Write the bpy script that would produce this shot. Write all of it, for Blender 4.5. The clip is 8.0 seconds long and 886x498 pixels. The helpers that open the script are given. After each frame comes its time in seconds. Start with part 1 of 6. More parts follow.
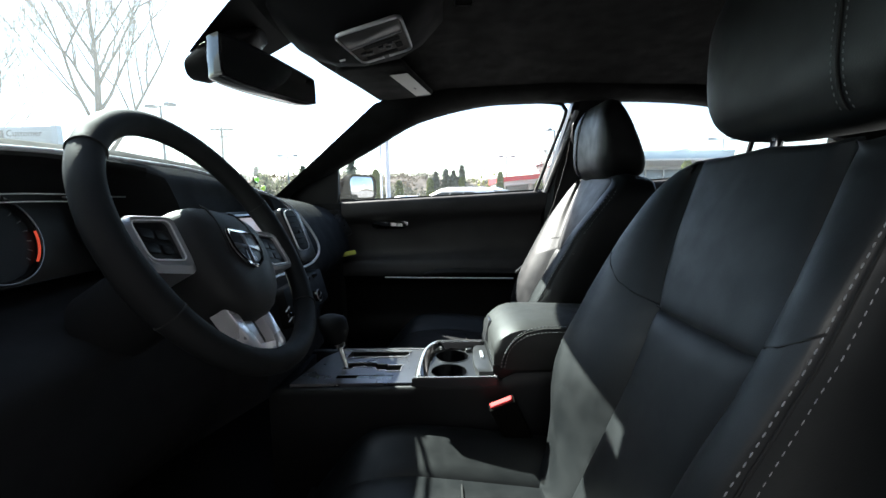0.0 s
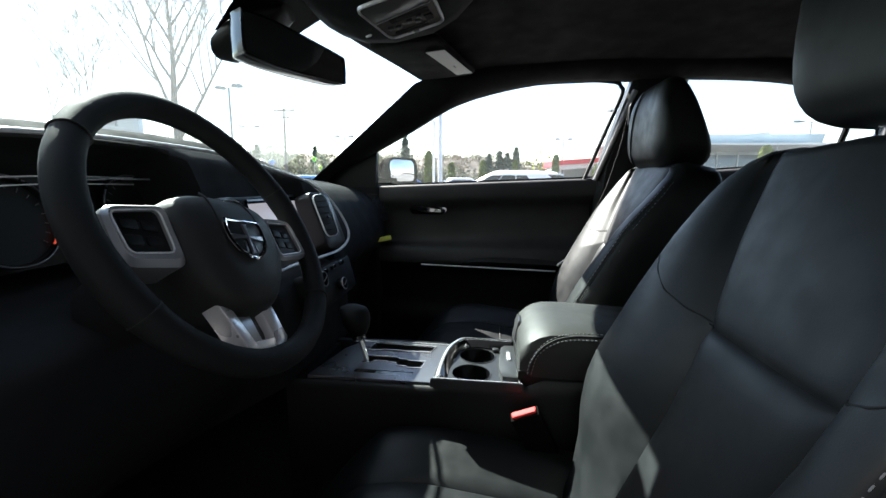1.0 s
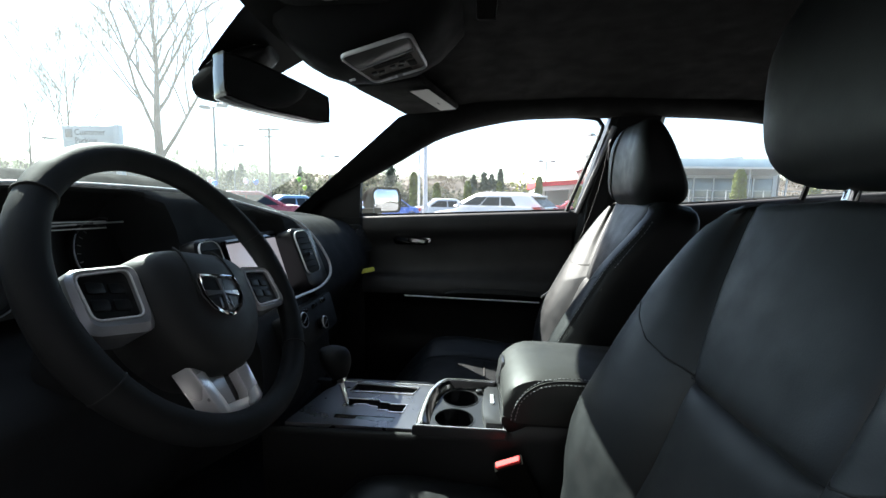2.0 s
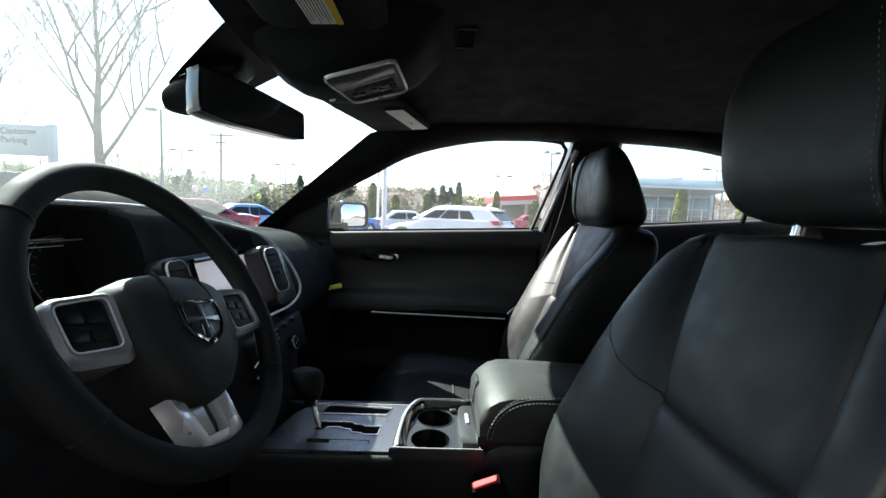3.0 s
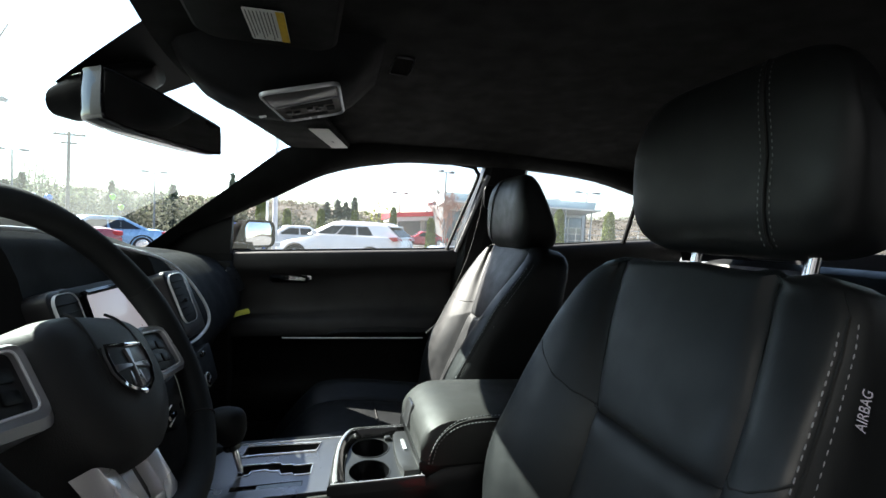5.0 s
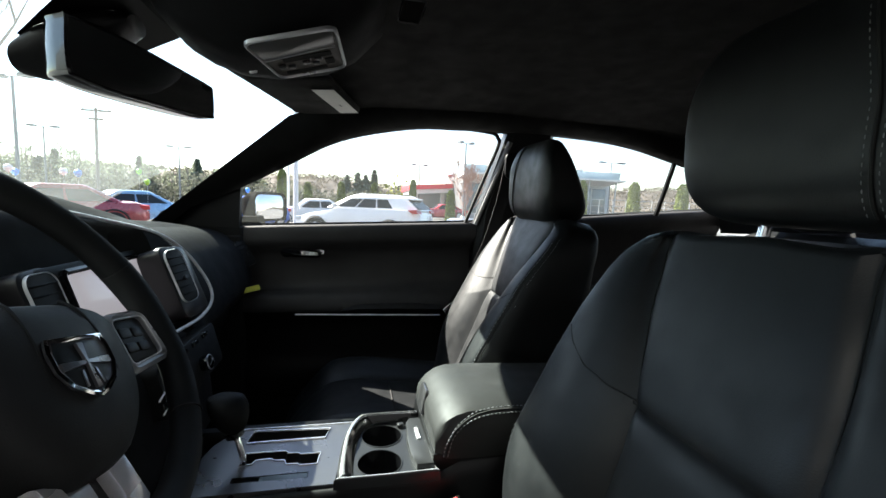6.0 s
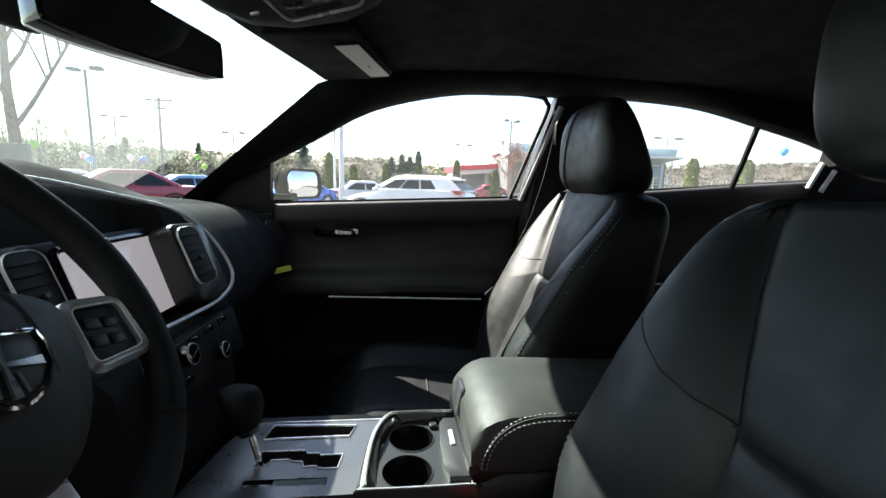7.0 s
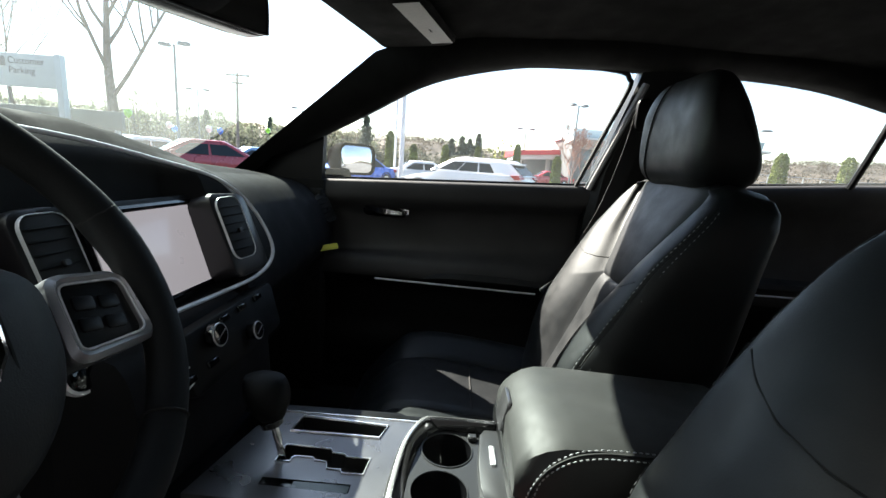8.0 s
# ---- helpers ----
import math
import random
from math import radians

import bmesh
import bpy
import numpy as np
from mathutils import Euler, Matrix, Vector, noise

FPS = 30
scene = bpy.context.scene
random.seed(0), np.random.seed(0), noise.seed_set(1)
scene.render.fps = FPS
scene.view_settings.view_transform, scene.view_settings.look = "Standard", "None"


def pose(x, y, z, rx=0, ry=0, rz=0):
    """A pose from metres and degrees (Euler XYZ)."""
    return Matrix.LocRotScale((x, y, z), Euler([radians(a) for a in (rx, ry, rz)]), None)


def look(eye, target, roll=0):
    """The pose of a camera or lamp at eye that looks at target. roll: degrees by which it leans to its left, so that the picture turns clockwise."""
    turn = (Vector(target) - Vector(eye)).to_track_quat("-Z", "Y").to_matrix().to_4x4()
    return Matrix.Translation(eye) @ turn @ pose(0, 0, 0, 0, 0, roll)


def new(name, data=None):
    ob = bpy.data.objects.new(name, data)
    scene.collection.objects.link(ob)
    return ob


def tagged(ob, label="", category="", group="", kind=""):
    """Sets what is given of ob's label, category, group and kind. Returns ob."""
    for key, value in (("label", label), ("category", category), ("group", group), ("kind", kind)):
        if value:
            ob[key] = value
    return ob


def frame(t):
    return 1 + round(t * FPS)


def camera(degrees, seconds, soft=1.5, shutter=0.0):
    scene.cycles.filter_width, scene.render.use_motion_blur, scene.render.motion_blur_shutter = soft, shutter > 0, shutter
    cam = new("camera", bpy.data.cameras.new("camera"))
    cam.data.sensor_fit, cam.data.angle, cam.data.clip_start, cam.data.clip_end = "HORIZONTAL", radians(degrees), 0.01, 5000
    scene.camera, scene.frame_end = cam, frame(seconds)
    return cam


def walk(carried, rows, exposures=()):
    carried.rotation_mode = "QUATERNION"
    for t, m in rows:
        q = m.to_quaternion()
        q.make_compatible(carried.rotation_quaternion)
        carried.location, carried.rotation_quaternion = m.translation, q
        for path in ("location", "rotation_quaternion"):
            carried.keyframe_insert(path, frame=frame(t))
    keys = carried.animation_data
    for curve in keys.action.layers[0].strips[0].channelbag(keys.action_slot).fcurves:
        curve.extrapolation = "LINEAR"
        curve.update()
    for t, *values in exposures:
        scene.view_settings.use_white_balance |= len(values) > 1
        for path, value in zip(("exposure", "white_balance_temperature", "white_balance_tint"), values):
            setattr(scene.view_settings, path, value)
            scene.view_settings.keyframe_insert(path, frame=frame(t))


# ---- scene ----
cam = camera(93.1, 8.0)
PATH = [
    (0, (-0.01, -0.928, 0.972), (-0.002, 1.057, 0.725), -0.7),
    (0.5, (0.022, -0.893, 0.972), (-0.129, 1.08, 0.682), -0.6),
    (1, (0.036, -0.86, 0.984), (-0.194, 1.099, 0.655), 0.5),
    (1.5, (0.043, -0.846, 1.006), (-0.191, 1.108, 0.648), 1.4),
    (1.7, (0.041, -0.845, 1.016), (-0.165, 1.12, 0.707), 1.1),
    (2.8, (0.016, -0.859, 1.04), (-0.011, 1.132, 0.854), 2.1),
    (3, (0.0, -0.858, 1.044), (0.036, 1.134, 0.87), 2.1),
    (3.5, (-0.023, -0.849, 1.052), (0.172, 1.138, 0.93), 2.7),
    (4, (-0.043, -0.845, 1.051), (0.296, 1.122, 0.922), 2.7),
    (4.5, (-0.071, -0.855, 1.051), (0.394, 1.088, 0.96), 2.7),
    (4.7, (-0.082, -0.858, 1.056), (0.438, 1.072, 0.991), 2.6),
    (5.8, (-0.063, -0.791, 1.058), (0.424, 1.14, 0.87), 2.1),
    (6, (-0.052, -0.768, 1.055), (0.378, 1.173, 0.842), 2.3),
    (6.5, (-0.03, -0.706, 1.04), (0.274, 1.252, 0.765), 2.0),
    (7, (-0.018, -0.654, 1.034), (0.207, 1.309, 0.726), 1.6),
    (7.5, (-0.011, -0.601, 1.032), (0.108, 1.37, 0.712), 2.5),
    (8, (-0.01, -0.56, 1.028), (-0.034, 1.399, 0.629), 4.4),
]
walk(cam, [(t, look(eye, target, roll)) for t, eye, target, roll in PATH], ((0, 2.97, 6300, 6), (4, 2.85, 6450, 6), (8, 2.85, 6650, 6)))

# ---- light ----
SUN = Vector((-0.595, 0.50, 0.69)).normalized()
world = bpy.data.worlds.new("sky_world")
scene.world = world
world.use_nodes = True
wn = world.node_tree.nodes
sky = wn.new("ShaderNodeTexSky")
sky.sky_type = "NISHITA"
sky.sun_disc = False
sky.sun_elevation = math.asin(SUN.z)
sky.sun_rotation = math.atan2(SUN.x, SUN.y)
sky.air_density, sky.dust_density, sky.ozone_density = 1.0, 0.6, 1.0
wn["Background"].inputs["Strength"].default_value = 0.064
world.node_tree.links.new(sky.outputs["Color"], wn["Background"].inputs["Color"])
sun_data = bpy.data.lights.new("sun", "SUN")
sun_data.energy, sun_data.angle, sun_data.color = 5.0, radians(0.5), (1.0, 0.95, 0.88)
sun_lamp = new("sun", sun_data)
sun_lamp.matrix_world = look(SUN * 30, (0, 0, 0))


# ---- materials ----
def material(name, color, rough=0.5, metal=0.0, grain=0.0, grain_scale=200.0, bump=0.0, bump_scale=400.0, blotch=0.0, blotch_scale=6.0,
             coat=0.0, spec=0.5, vary=0.0, sheen=0.0):
    """A principled material with fine grain, broad blotches, bump and roughness wear in object space."""
    m = bpy.data.materials.new(name)
    m.use_nodes = True
    nt = m.node_tree
    n, l = nt.nodes, nt.links
    b = n["Principled BSDF"]
    b.inputs["Roughness"].default_value, b.inputs["Metallic"].default_value = rough, metal
    b.inputs["Coat Weight"].default_value, b.inputs["Specular IOR Level"].default_value = coat, spec
    b.inputs["Sheen Weight"].default_value = sheen
    tc = n.new("ShaderNodeTexCoord")
    base = n.new("ShaderNodeRGB")
    base.outputs[0].default_value = (*color, 1)
    out = base.outputs[0]

    def noise_map(scale, lo, hi, detail=3.0):
        t = n.new("ShaderNodeTexNoise")
        t.inputs["Scale"].default_value, t.inputs["Detail"].default_value = scale, detail
        l.new(tc.outputs["Object"], t.inputs["Vector"])
        r = n.new("ShaderNodeMapRange")
        r.inputs["From Min"].default_value, r.inputs["From Max"].default_value = 0.3, 0.7
        r.inputs["To Min"].default_value, r.inputs["To Max"].default_value = lo, hi
        l.new(t.outputs["Fac"], r.inputs["Value"])
        return t, r.outputs["Result"]

    def scaled(value, color_out):
        mx = n.new("ShaderNodeVectorMath")
        mx.operation = "SCALE"
        l.new(color_out, mx.inputs[0])
        l.new(value, mx.inputs["Scale"])
        return mx.outputs[0]
    if grain:
        out = scaled(noise_map(grain_scale, 1 - grain, 1 + grain)[1], out)
    if blotch:
        out = scaled(noise_map(blotch_scale, 1 - blotch, 1 + blotch)[1], out)
        _, rr = noise_map(blotch_scale * 3.1, max(0.02, rough * 0.85), min(1.0, rough * 1.15))
        l.new(rr, b.inputs["Roughness"])
    if vary:
        oi = n.new("ShaderNodeObjectInfo")
        r = n.new("ShaderNodeMapRange")
        r.inputs["To Min"].default_value, r.inputs["To Max"].default_value = 1 - vary, 1 + vary
        l.new(oi.outputs["Random"], r.inputs["Value"])
        out = scaled(r.outputs["Result"], out)
    l.new(out, b.inputs["Base Color"])
    if bump:
        t, _ = noise_map(bump_scale, 0, 1, 4.0)
        bp = n.new("ShaderNodeBump")
        bp.inputs["Strength"].default_value, bp.inputs["Distance"].default_value = bump, 0.001
        l.new(t.outputs["Fac"], bp.inputs["Height"])
        l.new(bp.outputs["Normal"], b.inputs["Normal"])
    return m


def leather(name, color, rough):
    """Pebbled leather: cells for the grain, soft broad creases."""
    m = material(name, color, rough, blotch=0.08, blotch_scale=9.0, spec=0.37)
    nt = m.node_tree
    n, l = nt.nodes, nt.links
    tc = n.new("ShaderNodeTexCoord")
    v = n.new("ShaderNodeTexVoronoi")
    v.inputs["Scale"].default_value = 650.0
    l.new(tc.outputs["Object"], v.inputs["Vector"])
    t = n.new("ShaderNodeTexNoise")
    t.inputs["Scale"].default_value, t.inputs["Detail"].default_value = 14.0, 3.0
    l.new(tc.outputs["Object"], t.inputs["Vector"])
    b1, b2 = n.new("ShaderNodeBump"), n.new("ShaderNodeBump")
    b1.inputs["Strength"].default_value, b1.inputs["Distance"].default_value = 0.13, 0.0006
    b2.inputs["Strength"].default_value, b2.inputs["Distance"].default_value = 0.05, 0.004
    l.new(v.outputs["Distance"], b1.inputs["Height"])
    l.new(t.outputs["Fac"], b2.inputs["Height"])
    l.new(b1.outputs["Normal"], b2.inputs["Normal"])
    l.new(b2.outputs["Normal"], n["Principled BSDF"].inputs["Normal"])
    return m


def glass(name, tint, gloss, veil):
    """A thin pane: clear, with a faint mirror that grows at a slant."""
    m = bpy.data.materials.new(name)
    m.use_nodes = True
    n, l = m.node_tree.nodes, m.node_tree.links
    n.remove(n["Principled BSDF"])
    tr, gl, mx, lw = n.new("ShaderNodeBsdfTransparent"), n.new("ShaderNodeBsdfGlossy"), n.new("ShaderNodeMixShader"), n.new("ShaderNodeLayerWeight")
    tr.inputs["Color"].default_value = (*tint, 1)
    gl.inputs["Roughness"].default_value = 0.02
    pw, ma = n.new("ShaderNodeMath"), n.new("ShaderNodeMath")
    pw.operation, ma.operation = "POWER", "MULTIPLY_ADD"
    pw.inputs[1].default_value = 5.0
    ma.inputs[1].default_value, ma.inputs[2].default_value = 0.7 * gloss, 0.06 * gloss
    l.new(lw.outputs["Facing"], pw.inputs[0])
    l.new(pw.outputs[0], ma.inputs[0])
    l.new(ma.outputs[0], mx.inputs[0])
    l.new(tr.outputs[0], mx.inputs[1])
    l.new(gl.outputs[0], mx.inputs[2])
    # a translucent film on the pane stands in for veiling glare
    tl, md = n.new("ShaderNodeBsdfTranslucent"), n.new("ShaderNodeMixShader")
    tl.inputs["Color"].default_value = (0.80, 0.86, 0.84, 1)
    tc, ns, mr = n.new("ShaderNodeTexCoord"), n.new("ShaderNodeTexNoise"), n.new("ShaderNodeMapRange")
    ns.inputs["Scale"].default_value, ns.inputs["Detail"].default_value = 3.0, 4.0
    l.new(tc.outputs["Object"], ns.inputs["Vector"])
    mr.inputs["From Min"].default_value, mr.inputs["From Max"].default_value = 0.3, 0.7
    mr.inputs["To Min"].default_value, mr.inputs["To Max"].default_value = veil * 0.7, veil * 1.3
    l.new(ns.outputs["Fac"], mr.inputs["Value"])
    l.new(mr.outputs["Result"], md.inputs[0])
    l.new(mx.outputs[0], md.inputs[1])
    l.new(tl.outputs[0], md.inputs[2])
    l.new(md.outputs[0], n["Material Output"].inputs["Surface"])
    return m


M = {}
M["leather"] = leather("black_leather", (0.0078, 0.0087, 0.0096), 0.49)
M["leather_arm"] = leather("grey_black_leather", (0.0235, 0.0235, 0.0230), 0.58)
M["leather_plain"] = leather("black_leather_smooth", (0.0110, 0.0113, 0.0122), 0.62)
M["rim_leather"] = material("wheel_rim_leather", (0.0110, 0.0113, 0.0122), 0.68, bump=0.25, bump_scale=900, blotch=0.12, spec=0.16)
M["hub"] = material("airbag_cover_vinyl", (0.0165, 0.0165, 0.0175), 0.58, bump=0.35, bump_scale=800, blotch=0.12, spec=0.34)
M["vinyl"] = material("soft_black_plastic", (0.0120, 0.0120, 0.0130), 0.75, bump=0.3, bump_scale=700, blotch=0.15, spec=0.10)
# dash plastic darkened for the top, to tone down its sunlit look
M["dimmed_top"] = material("dash_top_darkened", (0.0075, 0.0075, 0.0085), 0.88, bump=0.4, bump_scale=600, blotch=0.15, spec=0.05)
M["door_vinyl"] = material("door_panel_vinyl", (0.042, 0.041, 0.043), 0.6, bump=0.3, bump_scale=700, blotch=0.2, spec=0.3)
M["hard"] = material("hard_black_plastic", (0.005, 0.005, 0.0055), 0.42, bump=0.15, bump_scale=900, blotch=0.15, spec=0.28)
M["gloss_black"] = material("gloss_black_plastic", (0.006, 0.006, 0.007), 0.12, coat=0.4)
M["rubber"] = material("rubber", (0.012, 0.012, 0.012), 0.7, grain=0.2)
M["cloth"] = material("headliner_cloth", (0.0034, 0.0033, 0.0031), 0.95, grain=0.35, grain_scale=900, bump=0.4, bump_scale=1200, blotch=0.15, spec=0.2)
M["carpet"] = material("carpet", (0.005, 0.005, 0.0055), 0.95, grain=0.5, grain_scale=500, bump=0.8, bump_scale=600)
M["satin"] = material("satin_silver", (0.55, 0.55, 0.57), 0.30, metal=0.7, grain=0.06, grain_scale=1500, blotch=0.06)
M["silver"] = material("silver_paint", (0.21, 0.205, 0.215), 0.30, metal=0.85, grain=0.06, grain_scale=1500, blotch=0.06)
M["fork_silver"] = material("fork_silver", (0.92, 0.90, 0.93), 0.28, metal=0.5, grain=0.05, grain_scale=1500, blotch=0.06)
M["wheel_silver"] = material("wheel_silver", (0.36, 0.36, 0.38), 0.30, metal=0.6, grain=0.05, grain_scale=1500, blotch=0.06)
M["chrome"] = material("chrome", (0.75, 0.75, 0.77), 0.10, metal=1.0, blotch=0.05, blotch_scale=30)
M["screen"] = material("screen_pale", (0.10, 0.10, 0.105), 0.30, coat=0.5, blotch=0.08)
# a weak lilac emission sets the screen's pale tone
M["screen"].node_tree.nodes["Principled BSDF"].inputs["Emission Color"].default_value = (0.86, 0.80, 0.88, 1)
M["screen"].node_tree.nodes["Principled BSDF"].inputs["Emission Strength"].default_value = 0.06
M["bright_trim"] = material("bright_trim", (0.78, 0.78, 0.80), 0.26, metal=0.15, grain=0.04, blotch=0.05)
M["bezel"] = material("bezel_satin", (0.60, 0.60, 0.62), 0.26, metal=0.1, grain=0.04, blotch=0.05)
M["tray"] = material("tray_grey", (0.032, 0.032, 0.034), 0.36, metal=0.3, grain=0.06, grain_scale=1500)
M["thread"] = material("thread", (0.24, 0.24, 0.25), 0.8, grain=0.2)
M["thread_dim"] = material("grey_thread", (0.15, 0.15, 0.155), 0.8, grain=0.2)
# darker copy of the thread, so stitches on the driver's inner bolster hardly show
M["thread_dark"] = material("darkened_thread", (0.03, 0.03, 0.032), 0.8, grain=0.2)
M["rubber_slat"] = material("vent_slat_plastic", (0.0032, 0.0032, 0.0035), 0.6, bump=0.1, bump_scale=900, blotch=0.15, spec=0.15)
M["seam"] = material("seam_shadow", (0.006, 0.006, 0.006), 0.8, grain=0.2)
M["label_white"] = material("label_paper", (0.72, 0.71, 0.68), 0.6, grain=0.05, blotch=0.05)
M["label_ink"] = material("label_ink", (0.12, 0.12, 0.12), 0.7, grain=0.1)
M["label_yellow"] = material("label_yellow", (0.65, 0.42, 0.03), 0.6, grain=0.08)
M["tag_yellow"] = material("tag_yellow", (0.55, 0.52, 0.05), 0.6, grain=0.08)
M["red"] = material("red_plastic", (0.70, 0.05, 0.05), 0.65, grain=0.05, spec=0.2)
M["red_glow"] = material("red_glow", (0.7, 0.05, 0.03), 0.4, grain=0.05)
M["red_glow"].node_tree.nodes["Principled BSDF"].inputs["Emission Color"].default_value = (1.0, 0.12, 0.06, 1)
M["red_glow"].node_tree.nodes["Principled BSDF"].inputs["Emission Strength"].default_value = 0.06
M["gray_print"] = material("gray_print", (0.42, 0.40, 0.46), 0.7, grain=0.1)
M["belt"] = material("belt_webbing", (0.006, 0.006, 0.0065), 0.75, grain=0.4, grain_scale=1400, bump=0.4, bump_scale=1500)
M["mirror"] = material("mirror_glass", (0.85, 0.86, 0.86), 0.02, metal=1.0)
M["lamp_lens"] = material("lamp_lens", (0.085, 0.083, 0.083), 0.30, grain=0.05, spec=0.3)
M["frit"] = material("black_glass_print", (0.003, 0.003, 0.003), 0.6, spec=0.15, grain=0.1)
M["frame_grey"] = material("door_frame_grey", (0.16, 0.158, 0.155), 0.55, grain=0.08, blotch=0.1)
M["pod"] = material("satin_pod_plastic", (0.014, 0.013, 0.015), 0.34, metal=0.1, bump=0.1, bump_scale=900, blotch=0.12)
M["mirror_shell"] = material("mirror_shell", (0.006, 0.0055, 0.005), 0.9, spec=0.02, grain=0.1)
M["lamp_panel"] = material("lamp_panel_plastic", (0.060, 0.050, 0.045), 0.5, grain=0.08, blotch=0.15, blotch_scale=20)
M["edge_chrome"] = material("edge_chrome", (0.80, 0.80, 0.82), 0.20, metal=0.75, blotch=0.05, blotch_scale=30)
M["display_glass"] = material("display_glass", (0.055, 0.075, 0.072), 0.25, coat=0.4, blotch=0.1)
M["windshield"] = glass("windshield_glass", (0.68, 0.775, 0.765), 0.8, 0.040)
M["sideglass"] = glass("side_glass", (0.82, 0.80, 0.79), 0.6, 0.016)


# ---- mesh helpers ----
def link_mesh(name, bm, mat, smooth=True):
    me = bpy.data.meshes.new(name)
    bmesh.ops.recalc_face_normals(bm, faces=bm.faces)
    bm.to_mesh(me)
    bm.free()
    me.materials.append(mat)
    if smooth:
        me.polygons.foreach_set("use_smooth", [True] * len(me.polygons))
        me.set_sharp_from_angle(angle=radians(38))
    return new(name, me)


def part(name, bm, mat, parent, label="", smooth=True):
    """One mesh under a thing or under a part; the mesh is given in world metres, the parent stands unturned."""
    ob = link_mesh(name, bm, mat, smooth)
    ob.parent = parent
    ob.matrix_parent_inverse = parent.matrix_world.inverted()
    if label:
        ob["label"] = label
    return ob


def thing(name, label, category, base=(0, 0, 0), group="", kind=""):
    ob = new(name)
    ob.location = base
    ob.empty_display_size = 0.05
    bpy.context.view_layer.update()
    return tagged(ob, label, category, group, kind)


def solo(name, bm, mat, label, category="", group="", kind="", smooth=True):
    return tagged(link_mesh(name, bm, mat, smooth), label, category, group, kind)


def box(lo, hi, bevel=0.0, seg=2, bm=None, m=None):
    bm = bm or bmesh.new()
    lo, hi = Vector(lo), Vector(hi)
    mat = Matrix.LocRotScale((lo + hi) / 2, None, hi - lo)
    got = bmesh.ops.create_cube(bm, size=1, matrix=(m or Matrix()) @ mat)
    if bevel:
        vs = set(got["verts"])
        es = [e for e in bm.edges if e.verts[0] in vs and e.verts[1] in vs]
        bmesh.ops.bevel(bm, geom=es, offset=bevel, segments=seg, affect="EDGES", profile=0.6)
    return bm


def loft(rings, closed=True, caps=True, bm=None, loop=False):
    """Skin a list of equally long rings of points."""
    bm = bm or bmesh.new()
    vr = [[bm.verts.new(p) for p in r] for r in rings]
    n = len(rings[0])
    pairs = list(zip(vr, vr[1:])) + ([(vr[-1], vr[0])] if loop else [])
    for a, b in pairs:
        for i in range(n if closed else n - 1):
            j = (i + 1) % n
            try:
                bm.faces.new((a[i], a[j], b[j], b[i]))
            except ValueError:
                pass
    if closed and caps and not loop:
        for r in (vr[0], vr[-1]):
            try:
                bm.faces.new(r)
            except ValueError:
                pass
    return bm


def grid(fn, us, vs, bm=None):
    """An open sheet through fn(u, v)."""
    return loft([[Vector(fn(u, v)) for u in us] for v in vs], closed=False, bm=bm)


def thick(bm, depth):
    """Give an open sheet a thickness."""
    bmesh.ops.recalc_face_normals(bm, faces=bm.faces)
    bmesh.ops.solidify(bm, geom=bm.faces[:], thickness=depth)
    return bm


def smooth_line(pts, per=8, closed=False):
    """Catmull-Rom through points of any size."""
    P = [np.array(p, float) for p in pts]
    n = len(P)
    out = []
    for i in range(n if closed else n - 1):
        if closed:
            a, b, c, d = P[(i - 1) % n], P[i], P[(i + 1) % n], P[(i + 2) % n]
        else:
            a, b, c, d = P[max(i - 1, 0)], P[i], P[i + 1], P[min(i + 2, n - 1)]
        for k in range(per):
            t = k / per
            out.append(0.5 * ((2 * b) + (c - a) * t + (2 * a - 5 * b + 4 * c - d) * t * t + (3 * b - a - 3 * c + d) * t ** 3))
    if not closed:
        out.append(P[-1])
    return out


def interp(x, xs, ys):
    return float(np.interp(x, xs, ys))


def tube(pts, r, seg=8, closed=False, bm=None, squash=None):
    """A round bar along points; r may be one radius or one for each point."""
    pts = [Vector(p) for p in pts]
    n = len(pts)
    rings = []
    ref = None
    for i, p in enumerate(pts):
        a = pts[(i - 1) % n] if closed or i else p
        b = pts[(i + 1) % n] if closed or i < n - 1 else p
        t = (b - a).normalized()
        if ref is None:
            ref = Vector((0, 0, 1)) if abs(t.z) < 0.9 else Vector((1, 0, 0))
        s = t.cross(ref).normalized()
        u = s.cross(t)
        ref = u
        rr = r[i] if hasattr(r, "__len__") else r
        q = squash or (1, 1)
        rings.append([p + s * math.cos(k * math.tau / seg) * rr * q[0] + u * math.sin(k * math.tau / seg) * rr * q[1] for k in range(seg)])
    return loft(rings, bm=bm, loop=closed)


def lathe(profile, m, seg=24, bm=None):
    """Turn a profile of (radius, height) about the z axis of m."""
    rings = [[m @ Vector((r * math.cos(k * math.tau / seg), r * math.sin(k * math.tau / seg), h)) for k in range(seg)] for r, h in profile]
    return loft(rings, bm=bm)


def rounded(w, h, r, n=5):
    """A rounded rectangle round the origin, as 2D points."""
    out = []
    for cx, cy, a0 in ((w / 2 - r, h / 2 - r, 0), (-w / 2 + r, h / 2 - r, 90), (-w / 2 + r, -h / 2 + r, 180), (w / 2 - r, -h / 2 + r, 270)):
        for k in range(n + 1):
            a = radians(a0 + 90 * k / n)
            out.append((cx + r * math.cos(a), cy + r * math.sin(a)))
    return out


